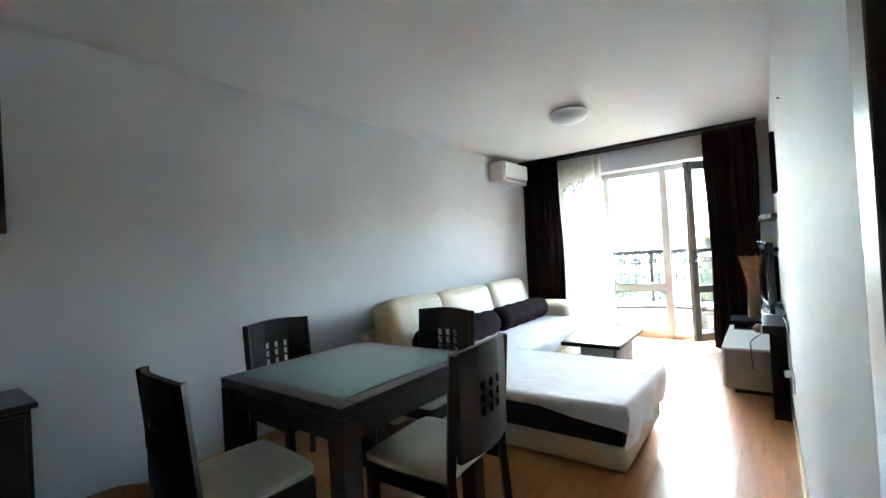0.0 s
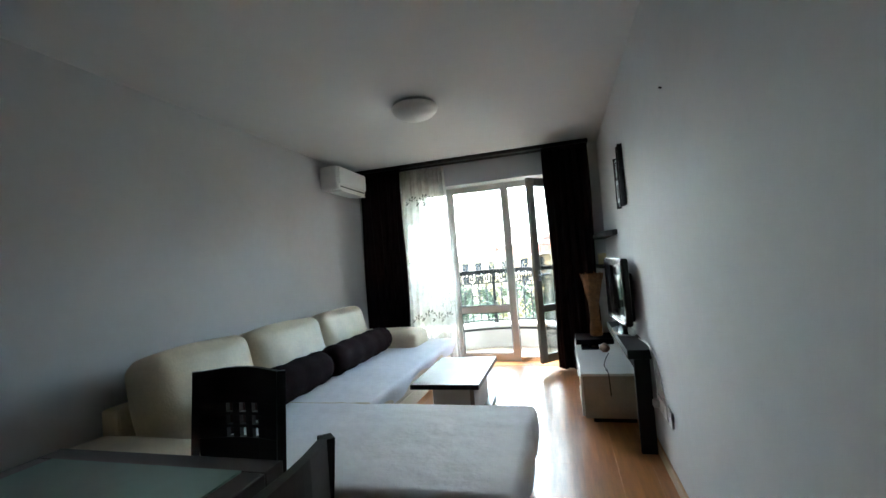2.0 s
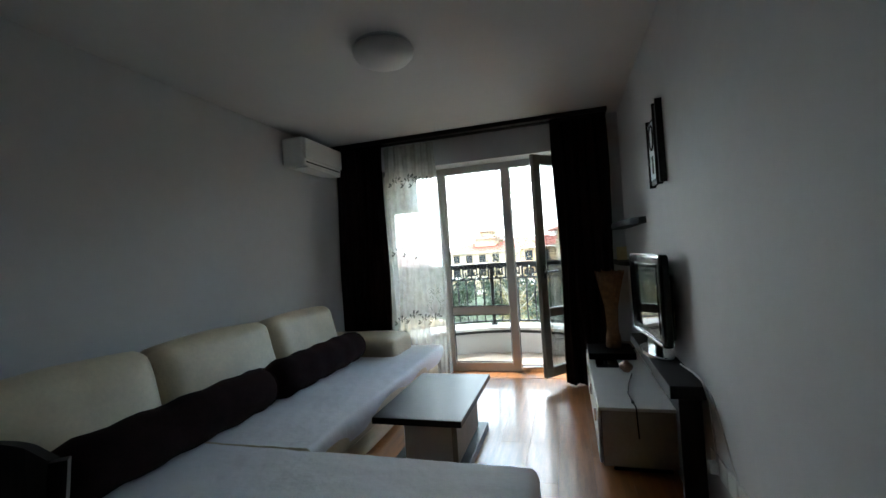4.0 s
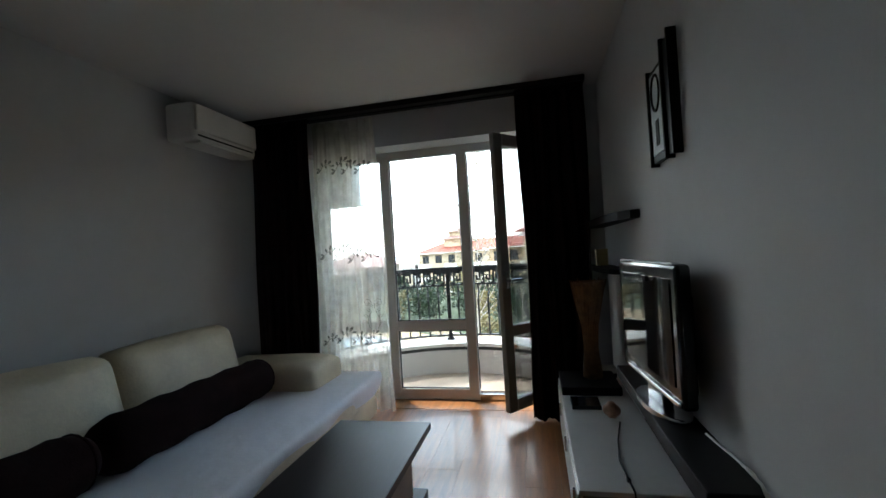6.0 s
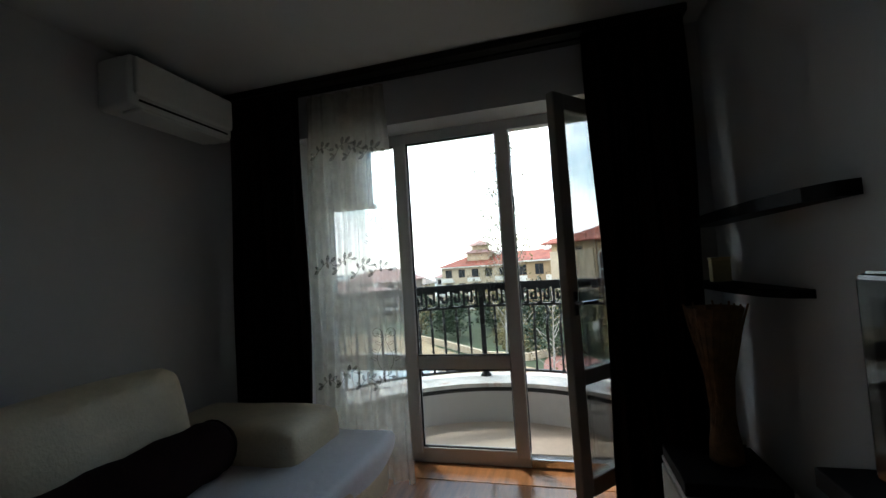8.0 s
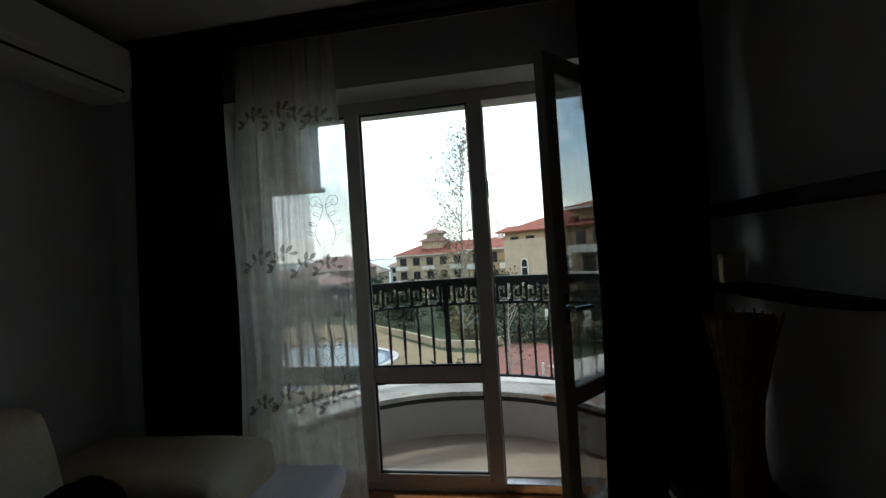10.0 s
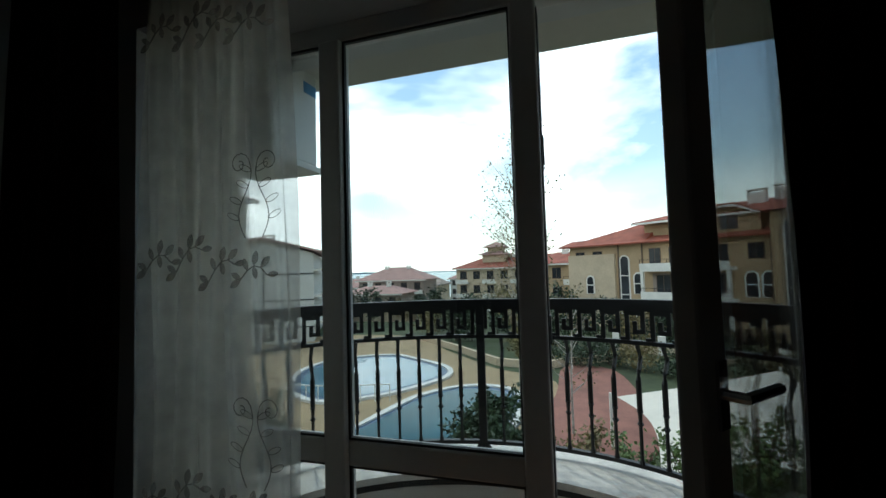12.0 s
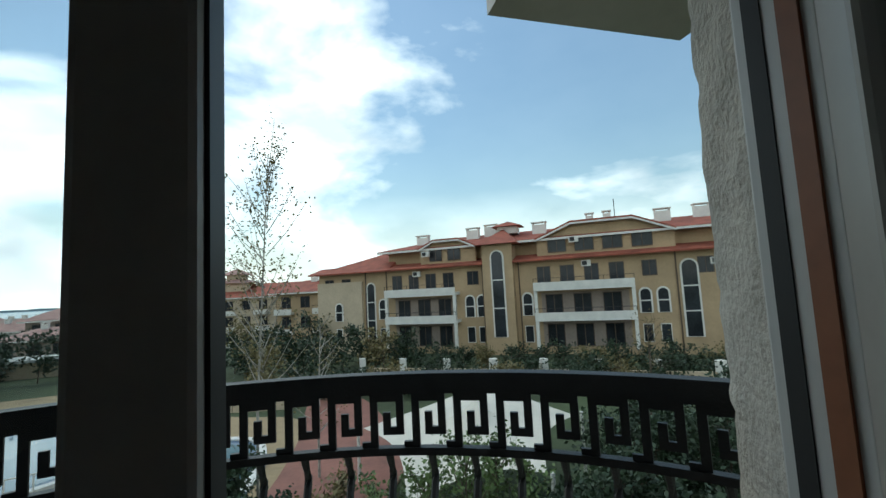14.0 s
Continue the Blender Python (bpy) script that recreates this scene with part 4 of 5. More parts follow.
def ground_height(x, y):
    h = G - 0.0
    far = max(0.0, y - 60)
    h -= min(8.0, far * 0.06)
    rise = max(0.0, min(1.0, (x - 4 + (y - 38) * 0.9) / 14)) * max(0.0, min(1.0, (y - 26) / 10))
    if y < 120:
        h += 0.2 * rise * max(0.0, 1 - far / 60)
    return h


gx = [-4500, -1500, -600, -300] + [-150 + 10 * k for k in range(31)] + [300, 600, 1500, 4500]
gy = [-3000, -500, -100] + [-40 + 6 * k for k in range(41)] + [240, 300, 400, 900, 4500]
vs = []
for y in gy:
    for x in gx:
        vs.append((x, y, ground_height(x, y) - (12 if y > 260 else 0)))
fs = []
for j in range(len(gy) - 1):
    for i in range(len(gx) - 1):
        a = j * len(gx) + i
        fs.append((a, a + 1, a + len(gx) + 1, a + len(gx)))
setting("ground", raw(vs, fs), M_GRASS, "grassy ground falling gently to the sea", "ground")
setting("water", box(-4500, 215, -15.2, 4500, 4600, -14.8), M_SEA, "pale blue sea reaching the horizon", "sea")
bd = []
for k in range(60):
    x = -3300 + 2700 * k / 59
    bd.append((x, 4000, -14 + 26 * (1 - abs(k - 24) / 36) * (0.7 + 0.3 * noise.noise(Vector((k * 0.4, 1, 1))))))
vs = [(x, y, -15) for x, y, z in bd] + bd
setting("backdrop", raw(vs, [(k, k + 1, 60 + k + 1, 60 + k) for k in range(59)]), material("hazy far shore", (0.22, 0.28, 0.32), 0.9), "faint low headland across the bay", "headland")


def smooth_loop(pts, per=6):
    out, n = [], len(pts)
    for i in range(n):
        p0, p1, p2, p3 = (Vector(pts[(i + k - 1) % n]) for k in range(4))
        for k in range(per):
            t = k / per
            out.append(tuple(0.5 * ((2 * p1) + (p2 - p0) * t + (2 * p0 - 5 * p1 + 4 * p2 - p3) * t * t + (3 * p1 - p0 - 3 * p2 + p3) * t ** 3)))
    return out


def ring(loop, grow, z0, z1):
    c = sum((Vector(p) for p in loop), Vector((0, 0))) / len(loop)
    out = [Vector(p) + (Vector(p) - c).normalized() * grow for p in loop]
    n = len(loop)
    vs = [(x, y, z) for z in (z0, z1) for x, y in loop] + [(p.x, p.y, z) for z in (z0, z1) for p in out]
    fs = []
    for i in range(n):
        j = (i + 1) % n
        fs += [(n + i, n + j, 3 * n + j, 3 * n + i), (i, j, n + j, n + i), (2 * n + i, 2 * n + j, 3 * n + j, 3 * n + i)]
    return raw(vs, fs)


setting("pavement", prism(smooth_loop([(-30, 22), (-14, 15.5), (-4, 16), (-2.2, 24), (-2.0, 33), (-6.4, 36), (-11, 41), (-20, 50), (-34, 44)], 5), G - 0.2, G + 0.05), M_PAVE, "ochre paved terrace round the pools", "pavement")
setting("pavement", prism(smooth_loop([(-12, 17), (-4, 15), (2.5, 24), (2.6, 31), (1.5, 37), (-1.6, 37), (-1.9, 30), (-3.2, 22.5), (-6, 20.8), (-11, 20.6)], 5), G - 0.2, G + 0.09), M_REDPAVE, "red paved footpath beside the pool terrace", "pavement")
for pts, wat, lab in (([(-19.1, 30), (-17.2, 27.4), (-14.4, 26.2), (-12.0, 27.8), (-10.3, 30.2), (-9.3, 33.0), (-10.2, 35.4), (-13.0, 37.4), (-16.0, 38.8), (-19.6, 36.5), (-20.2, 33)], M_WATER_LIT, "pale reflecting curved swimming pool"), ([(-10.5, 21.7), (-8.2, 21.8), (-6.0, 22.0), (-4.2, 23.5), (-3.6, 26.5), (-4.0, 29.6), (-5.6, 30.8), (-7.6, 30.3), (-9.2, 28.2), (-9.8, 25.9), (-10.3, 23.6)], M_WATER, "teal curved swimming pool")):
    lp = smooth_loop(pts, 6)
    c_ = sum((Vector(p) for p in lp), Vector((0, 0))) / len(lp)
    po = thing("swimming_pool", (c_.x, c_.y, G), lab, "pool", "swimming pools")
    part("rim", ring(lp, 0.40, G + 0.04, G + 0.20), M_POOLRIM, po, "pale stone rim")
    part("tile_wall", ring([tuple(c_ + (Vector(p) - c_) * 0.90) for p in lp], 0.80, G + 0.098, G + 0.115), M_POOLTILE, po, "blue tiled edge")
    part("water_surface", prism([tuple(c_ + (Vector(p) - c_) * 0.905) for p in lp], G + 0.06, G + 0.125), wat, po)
rf = thing("pool_fence", (-13, 27, G), "thin white metal rail beside the pool", "fence")
for k in range(9):
    x, y = -17 + 0.78 * k, 26.0 + 0.02 * k + (0.25 * (k - 4)) * (1 if k > 4 else 0)
    part("post", tube([(x, y, G + 0.05), (x, y, G + 1.0)], 0.03, 6), M_TRIM, rf)
part("rail", tube([(-17 + 0.78 * k, 26.0 + 0.02 * k + (0.25 * (k - 4)) * (1 if k > 4 else 0), G + 1.0) for k in range(9)], 0.03, 6), M_TRIM, rf)
bw = thing("garden_wall", (-5, 44, G), "low pale garden wall along the terrace", "wall")
wp = [(-16, 47), (-11, 42.2), (-6.4, 37.2), (-3, 36.4), (-1.5, 38), (2, 40)]
bm = bmesh.new()
for (xa, ya), (xb, yb) in zip(wp, wp[1:]):
    L = math.hypot(xb - xa, yb - ya)
    b2 = box(0, -0.15, G - 0.2, L, 0.15, G + 0.55)
    b2.transform(Matrix.Translation((xa, ya, 0)) @ Matrix.Rotation(math.atan2(yb - ya, xb - xa), 4, "Z"))
    join(bm, b2)
part("masonry", bm, M_BEIGE, bw)

# cream shade sail with its masts
corners = [Vector((0.8, 23.3, -3.9)), Vector((6.9, 24.9, -3.0)), Vector((8.3, 20.4, -3.6)), Vector((4.85, 16.3, -3.5)), Vector((1.4, 17.6, -4.4))]
sl = thing("shade_sail", (4.4, 20.5, G), "large cream fabric shade sail on white masts", "canopy")
cen = sum(corners, Vector()) / 5 + Vector((0, 0, 1.1))
vs, fs, N_ = [cen], [], 14
rows_ = []
for e in range(5):
    a, b = corners[e], corners[(e + 1) % 5]
    for k in range(N_):
        t = k / N_
        p = a.lerp(b, t)
        p = p.lerp(cen, 0.16 * 4 * t * (1 - t))
        rows_.append(p)
for ringk in range(1, 9):
    f = ringk / 8
    for p in rows_:
        q = cen.lerp(p, f)
        q.z -= 0.42 * math.sin(math.pi * f ** 0.6)
        vs.append(q)
m_ = len(rows_)
for k in range(m_):
    fs.append((0, 1 + k, 1 + (k + 1) % m_))
    for r in range(7):
        fs.append((1 + r * m_ + k, 1 + r * m_ + (k + 1) % m_, 1 + (r + 1) * m_ + (k + 1) % m_, 1 + (r + 1) * m_ + k))
part("cloth", raw(vs, fs), M_SAIL, sl, smooth=True)
for c in corners:
    d = (c - cen)
    d.z = 0
    top = c + d.normalized() * 0.25
    part("mast", tube([(top.x, top.y, G - 0.1), (top.x, top.y, top.z + 0.1)], 0.06, 8), M_TRIM, sl)


# ---- buildings ----
def facade_box(b, O, ux, uy, *lim, bevel=0.0):
    """A box in a building's own axes: u along the front, v behind it, z up."""
    bm = box(*lim, bevel=bevel)
    bm.transform(Matrix(((ux.x, uy.x, 0, O.x), (ux.y, uy.y, 0, O.y), (0, 0, 1, 0), (0, 0, 0, 1))))
    return bm


class Block:
    """A building with its front line starting at O and running along the heading."""

    def __init__(self, name, O, heading, label):
        self.O = Vector((O[0], O[1], 0))
        self.ux = Vector((math.cos(radians(heading)), math.sin(radians(heading)), 0))
        self.uy = Vector((-self.ux.y, self.ux.x, 0))
        self.ob = thing(name, (O[0], O[1], G), label, "building")

    def put(self, name, lim, mat, parent=None, label=""):
        return part(name, facade_box(None, self.O, self.ux, self.uy, *lim), mat, parent or self.ob, label)

    def shape(self, name, verts, faces, mat, parent=None, label=""):
        pts = [self.O + self.ux * u + self.uy * v + Vector((0, 0, z)) for u, v, z in verts]
        return part(name, raw(pts, faces), mat, parent or self.ob, label)

    def window(self, u, z, w, h, v=0.0, frame=None, bars=1):
        f = frame or M_FARFRAME
        o = self.put("window", (u, v - 0.03, z, u + w, v + 0.05, z + h), f)
        n = bars + 1
        g = 0.07
        for k in range(n):
            pw = (w - g * (n + 1)) / n
            self.put("pane", (u + g + k * (pw + g), v - 0.045, z + g, u + g + k * (pw + g) + pw, v - 0.025, z + h - g), M_PANE, o)

    def arch(self, u, z, w, h, v=0.0):
        """A round-headed window with a pale surround."""
        def outline(gr):
            pts = [(u - w / 2 - gr, z - gr * 0.3), (u + w / 2 + gr, z - gr * 0.3)]
            pts += [(u + (w / 2 + gr) * math.cos(a * math.pi / 8), z + h - w / 2 + (w / 2 + gr) * math.sin(a * math.pi / 8)) for a in range(9)]
            return pts
        def slab(pts, v0, v1):
            n = len(pts)
            return [(a, v0, b) for a, b in pts] + [(a, v1, b) for a, b in pts], [tuple(range(n)), tuple(range(n, 2 * n))] + [(i, (i + 1) % n, n + (i + 1) % n, n + i) for i in range(n)]
        o = self.shape("arched_window", *slab(outline(0.16), v - 0.05, v + 0.05), M_TRIM)
        self.shape("pane", *slab(outline(0.0), v - 0.075, v - 0.045), M_PANE, o)
        for zz in [z + h * f for f in ((0.33, 0.66) if h > 3 else (0.5,))]:
            self.put("glazing_bar", (u - w / 2, v - 0.09, zz - 0.06, u + w / 2, v - 0.07, zz + 0.06), M_TRIM, o)

    def gable_roof(self, u0, u1, v0, v1, z, rise, over, mat, hip=0.0, name="roof"):
        u0, u1, v0, v1 = u0 - over, u1 + over, v0 - over, v1 + over
        vm = (v0 + v1) / 2
        t = 0.16
        vs = [(u0, v0, z), (u1, v0, z), (u1, v1, z), (u0, v1, z), (u0 + hip, vm, z + rise), (u1 - hip, vm, z + rise)]
        vs += [(a, b, c + t) for a, b, c in vs]
        fs = [(0, 1, 2, 3), (6, 7, 11, 10), (8, 9, 10, 11), (7, 8, 11), (9, 6, 10), (0, 1, 7, 6), (1, 2, 8, 7), (2, 3, 9, 8), (3, 0, 6, 9)]
        r = self.shape(name, vs, fs, mat)
        self.put("eave_board", (u0, v0 - 0.05, z - 0.12, u1, v0 + 0.03, z + 0.10), M_TRIM, r)
        return r

    def balcony(self, u0, u1, z, v=-1.7):
        o = self.put("balcony", (u0, v, z - 0.22, u1, 0.0, z + 0.10), M_TRIM)
        self.put("parapet", (u0, v - 0.03, z + 0.10, u1, v + 0.07, z + 0.62), M_TRIM, o)
        self.put("rail", (u0, v, z + 0.98, u1, v + 0.05, z + 1.03), M_SEAM, o)
        n = max(2, int((u1 - u0) / 1.2))
        for k in range(n + 1):
            u = u0 + (u1 - u0 - 0.05) * k / n
            self.put("rail_post", (u, v, z + 0.62, u + 0.05, v + 0.05, z + 0.98), M_SEAM, o)

    def chimney(self, u, v, z, w=0.9, h=1.1):
        o = self.put("chimney", (u, v, z - 1.2, u + w, v + 0.7, z + h), M_TRIM)
        self.put("cap", (u - 0.1, v - 0.1, z + h + 0.22, u + w + 0.1, v + 0.8, z + h + 0.32), M_TRIM, o)
        for du in (0.0, w - 0.15):
            self.put("cap_leg", (u + du, v, z + h, u + du + 0.15, v + 0.7, z + h + 0.22), M_TRIM, o)


# the long ochre apartment house
hd = math.degrees(math.atan2(35.4 - 61.3, 34.1 + 1.16))
B1 = Block("apartment_building", (-1.16, 61.3), hd, "long ochre apartment house with red roofs and white balconies")
F0, F1, F2, F3, F4 = -5.15, -2.2, 0.75, 3.6, 6.2
B1.put("wall", (0, 0, G - 1, 56, 14, F3), M_OCHRE)
B1.put("wall", (9, 1.6, F3, 52, 12, F4 - 0.3), M_OCHRE, None, "set back top storey")
B1.put("wall", (21.3, -0.8, G, 24.5, 1.5, F4 - 0.6), M_OCHRE, None, "projecting stair tower")
B1.put("wall", (0.0, -0.35, G, 6.3, 0.2, F3 - 1.0), M_BEIGE, None, "beige projecting corner bay")
for u0, u1 in ((-1.0, 21.3), (24.5, 57)):
    B1.shape("lower_roof", [(u0, -0.9, F3 - 0.05), (u1, -0.9, F3 - 0.05), (u1, 2.0, F3 + 0.75), (u0, 2.0, F3 + 0.75), (u0, -0.9, F3 + 0.12), (u1, -0.9, F3 + 0.12), (u1, 2.0, F3 + 0.92), (u0, 2.0, F3 + 0.92)], [(0, 1, 2, 3), (4, 5, 6, 7), (0, 1, 5, 4), (1, 2, 6, 5), (2, 3, 7, 6), (3, 0, 4, 7)], M_ROOF)
B1.gable_roof(9, 52, 0.8, 13, F4 - 0.45, 1.7, 0.7, M_ROOF, 7.0)
B1.shape("hip_roof", [(-1, -0.9, F3), (10, -0.9, F3), (10, 14, F3), (-1, 14, F3), (9.8, 6, F4 + 0.7)], [(0, 1, 4), (1, 2, 4), (2, 3, 4), (3, 0, 4), (0, 1, 2, 3)], M_ROOF)
for u0, u1, hgt in ((13.6, 20.4, 0.9), (26.8, 39.8, 1.5)):
    um = (u0 + u1) / 2
    B1.put("wall", (u0 + 0.4, 0.55, F3 + 0.3, u1 - 0.4, 2.4, F4 - 0.2), M_OCHRE, None, "dormer front")
    vs = [(u0, -0.1, F4 - 0.5), (um - (u1 - u0) * 0.22, -0.1, F4 - 0.5 + hgt), (um + (u1 - u0) * 0.22, -0.1, F4 - 0.5 + hgt), (u1, -0.1, F4 - 0.5)]
    vs += [(a, 6.0, c) for a, b, c in vs]
    vs += [(a, b, c + 0.2) for a, b, c in vs]
    B1.shape("dormer_roof", vs, [(0, 1, 5, 4), (1, 2, 6, 5), (2, 3, 7, 6), (8, 9, 13, 12), (9, 10, 14, 13), (10, 11, 15, 14), (0, 1, 9, 8), (1, 2, 10, 9), (2, 3, 11, 10), (4, 0, 8, 12), (3, 7, 15, 11)], M_ROOF)
    fr = [(u0 + 0.1, F3 + 0.4), (u1 - 0.1, F3 + 0.4), (u1 - 0.1, F4 - 0.52), (um + (u1 - u0) * 0.22, F4 - 0.55 + hgt), (um - (u1 - u0) * 0.22, F4 - 0.55 + hgt), (u0 + 0.1, F4 - 0.52)]
    B1.shape("dormer_front", [(a, 0.5, c) for a, c in fr] + [(a, 0.6, c) for a, c in fr], [tuple(range(6)), tuple(range(6, 12))] + [(q, (q + 1) % 6, 6 + (q + 1) % 6, 6 + q) for q in range(6)], M_OCHRE)
    B1.shape("dormer_trim", [(a, -0.14, c - 0.16) for a, b, c in vs[:4]] + [(a, -0.14, c + 0.02) for a, b, c in vs[:4]] + [(a, -0.06, c - 0.16) for a, b, c in vs[:4]] + [(a, -0.06, c + 0.02) for a, b, c in vs[:4]], [(k, k + 1, k + 5, k + 4) for k in range(3)] + [(8 + k, 9 + k, 13 + k, 12 + k) for k in range(3)] + [(k, k + 1, k + 9, k + 8) for k in range(3)] + [(4 + k, 5 + k, 13 + k, 12 + k) for k in range(3)], M_TRIM)
    for k in range(4 if u1 - u0 > 10 else 2):
        wd = (u1 - u0 - 2.4) / (4 if u1 - u0 > 10 else 2)
        B1.window(u0 + 1.2 + k * wd, F3 + 0.75, wd * 0.7, 1.35, 0.46)
B1.shape("tower_roof", [(20.6, -1.5, F4 - 0.6), (25.2, -1.5, F4 - 0.6), (25.2, 4, F4 - 0.6), (20.6, 4, F4 - 0.6), (22.9, 3.2, F4 + 1.4)], [(0, 1, 4), (1, 2, 4), (2, 3, 4), (3, 0, 4), (0, 1, 2, 3)], M_ROOF)
for z in (F1, F2):
    B1.balcony(10.0, 18.4, z)
    B1.balcony(26.6, 35.8, z)
B1.balcony(46.5, 54, F2)
for u0, u1 in ((10.0, 18.4), (26.6, 35.8)):
    for z, hh in ((F1, 2.5), (F0, 2.6)):
        # Flat panel on the wall; the loggia's shade is put into its brown.
        B1.put("loggia_shade_panel", (u0 + 0.5, -0.02, z + 0.1, u1 - 0.5, 0.03, z + hh), M_BROWN, None, "flat brown panel painted as loggia shade")
        for k in range(3):
            wd = (u1 - u0 - 1) / 3
            B1.window(u0 + 0.9 + k * wd, z + 0.15, wd * 0.62, 2.2, -0.03)
        for u in (u0, u1 - 0.3):
            B1.put("pillar", (u, -1.62, z + 0.1, u + 0.3, -1.32, z + 2.73), M_TRIM)
    for k in range(4 if u0 < 20 else 4):
        wd = (u1 - u0) / 4
        B1.window(u0 + 0.2 + k * wd, F2 + 0.2, wd * 0.6, 2.05)
for u in (19.5, 20.8, 25.7, 36.7, 38.2, 44.2, 45.6, 8.9):
    B1.arch(u, F1 + 0.3, 0.85, 2.2)
    B1.window(u - 0.45, F0 + 0.5, 0.9, 1.7, 0.0, M_TRIM, 0)
B1.arch(3.1, F1 + 0.2, 0.8, 2.0, -0.37)
B1.window(2.7, F0 + 0.5, 0.8, 1.7, -0.37, M_TRIM, 0)
B1.arch(7.35, F0 + 1.0, 0.9, 6.4)
B1.arch(22.9, F0 + 1.2, 1.15, 8.8, -0.82)
B1.arch(40.5, F0 + 1.0, 1.2, 6.9)
for u in (0.9, 3.3, 19.3, 36.6, 41.2, 44.0):
    B1.window(u, F2 + 0.75, 1.3, 1.5)
for u, v, z in ((12.2, 3.0, F4 + 0.6), (18.2, 4.2, F4 + 1.1), (20.2, 5.0, F4 + 1.4), (26.1, 3.6, F4 + 0.9), (31.8, 5.5, F4 + 1.6), (33.6, 5.0, F4 + 1.6), (38.6, 4.5, F4 + 1.2), (42.3, 5.2, F4 + 1.4), (47, 5, F4 + 1.4)):
    B1.chimney(u, v, z, 0.8 if int(u) % 2 else 1.5, 0.7)
B1.put("lantern", (22.2, 3.2, F4 + 0.9, 24.4, 5.0, F4 + 1.7), M_TRIM)
B1.shape("lantern_roof", [(21.6, 2.6, F4 + 1.7), (25, 2.6, F4 + 1.7), (25, 5.6, F4 + 1.7), (21.6, 5.6, F4 + 1.7), (23.3, 4.1, F4 + 2.4)], [(0, 1, 4), (1, 2, 4), (2, 3, 4), (3, 0, 4), (0, 1, 2, 3)], M_ROOF)
for u in (6.6, 9.4, 21.0, 24.9, 39.4):
    B1.put("downpipe", (u, -0.12, G, u + 0.12, -0.003, F3), M_FARFRAME)
for u, z in ((13.0, F2 + 2.0), (31.2, F2 + 2.0), (30.2, F3 + 1.6), (14.2, F3 + 1.3), (42.2, F2 + 1.5)):
    o = B1.put("wall_unit", (u, -0.45, z, u + 0.9, -0.05, z + 0.6), M_TRIM)
    B1.put("fan", (u + 0.1, -0.47, z + 0.1, u + 0.55, -0.45, z + 0.5), M_SEAM, o)
B1.put("aerial", (34.8, 6, F4 + 1.5, 34.88, 6.08, F4 + 4.0), M_SEAM)


def plain_house(name, O, heading, w, d, floors, z0, wall, roof, label, rise=2.4, hip=2.5, fh=2.9, bay=3.0, balc=True):
    """A block with rows of windows, balconies and a tiled roof."""
    b = Block(name, O, heading, label)
    zt = z0 + floors * fh
    b.put("wall", (0, 0, z0 - 2, w, d, zt), wall)
    b.gable_roof(0, w, 0, d, zt, rise, 0.8, roof, min(hip, w * 0.45))
    n = max(1, int(w / bay))
    for f in range(floors):
        for k in range(n):
            u = (k + 0.28) * w / n
            b.window(u, z0 + f * fh + 0.7, min(1.5, w / n * 0.5), 1.7, 0.0, M_FARFRAME, 1)
        if balc and f > 0:
            for k in range(0, n, 2):
                u = k * w / n
                b.balcony(u + 0.1, u + w / n * 0.95, z0 + f * fh, -0.9)
    b.chimney(w * 0.3, d * 0.4, zt + rise * 0.7)
    b.chimney(w * 0.65, d * 0.4, zt + rise * 0.7)
    return b


pg = plain_house("apartment_building", (-25.0, 93), -8, 36, 14, 4, -10.2, M_BEIGE, M_ROOF, "beige apartment house with red roof and a pagoda lantern", 2.6, 6.0)
for k, (s, zz) in enumerate(((2.4, 3.6), (1.5, 5.2))):
    pg.put("lantern", (7.5 - s, 5 - s, zz - 1, 7.5 + s, 5 + s, zz + 0.7), M_BEIGE)
    t = s + 1.0
    pg.shape("lantern_roof", [(7.5 - t, 5 - t, zz + 0.7), (7.5 + t, 5 - t, zz + 0.7), (7.5 + t, 5 + t, zz + 0.7), (7.5 - t, 5 + t, zz + 0.7), (7.5, 5, zz + 2.0)], [(0, 1, 4), (1, 2, 4), (2, 3, 4), (3, 0, 4), (0, 1, 2, 3)], M_ROOFPINK)
plain_house("apartment_building", (-7.5, 74), -25, 12, 10, 3, -7.0, M_OCHRE, M_ROOF, "ochre side wing with a red tiled roof", 1.8, 3.0)
plain_house("apartment_building", (-22.0, 118), -5, 9, 8, 4, -10.5, M_GREYWHITE, M_ROOFPINK, "grey white house beside the bay", 1.6, 3.0)
plain_house("apartment_building", (-50, 96), 4, 16, 12, 3, -9.5, M_BROWN, M_ROOFPINK, "brown apartment house with a faded pink roof", 3.0, 6.0)
plain_house("apartment_building", (-46, 82), 4, 12, 10, 2, -9.0, M_BROWN, M_ROOFPINK, "low brown house with a faded roof", 1.5, 4.0)
random.seed(5)
for k in range(15):
    x, y = -118 + 5.4 * k + random.uniform(-2, 2), 125 + 14 * math.sin(k * 1.9) + 10 * random.random()
    plain_house("village_house", (x, y), random.uniform(-14, 14), random.uniform(7, 11), 8, random.choice((2, 3, 3)), -11 + random.uniform(-0.6, 1.0), random.choice((M_GREYWHITE, M_BROWN, M_BEIGE)), random.choice((M_ROOFPINK, M_BROWN, M_ROOFPINK)), "small hillside house with a faded tiled roof", 1.8, 2.5, 2.8, 2.6, k % 3 == 0)

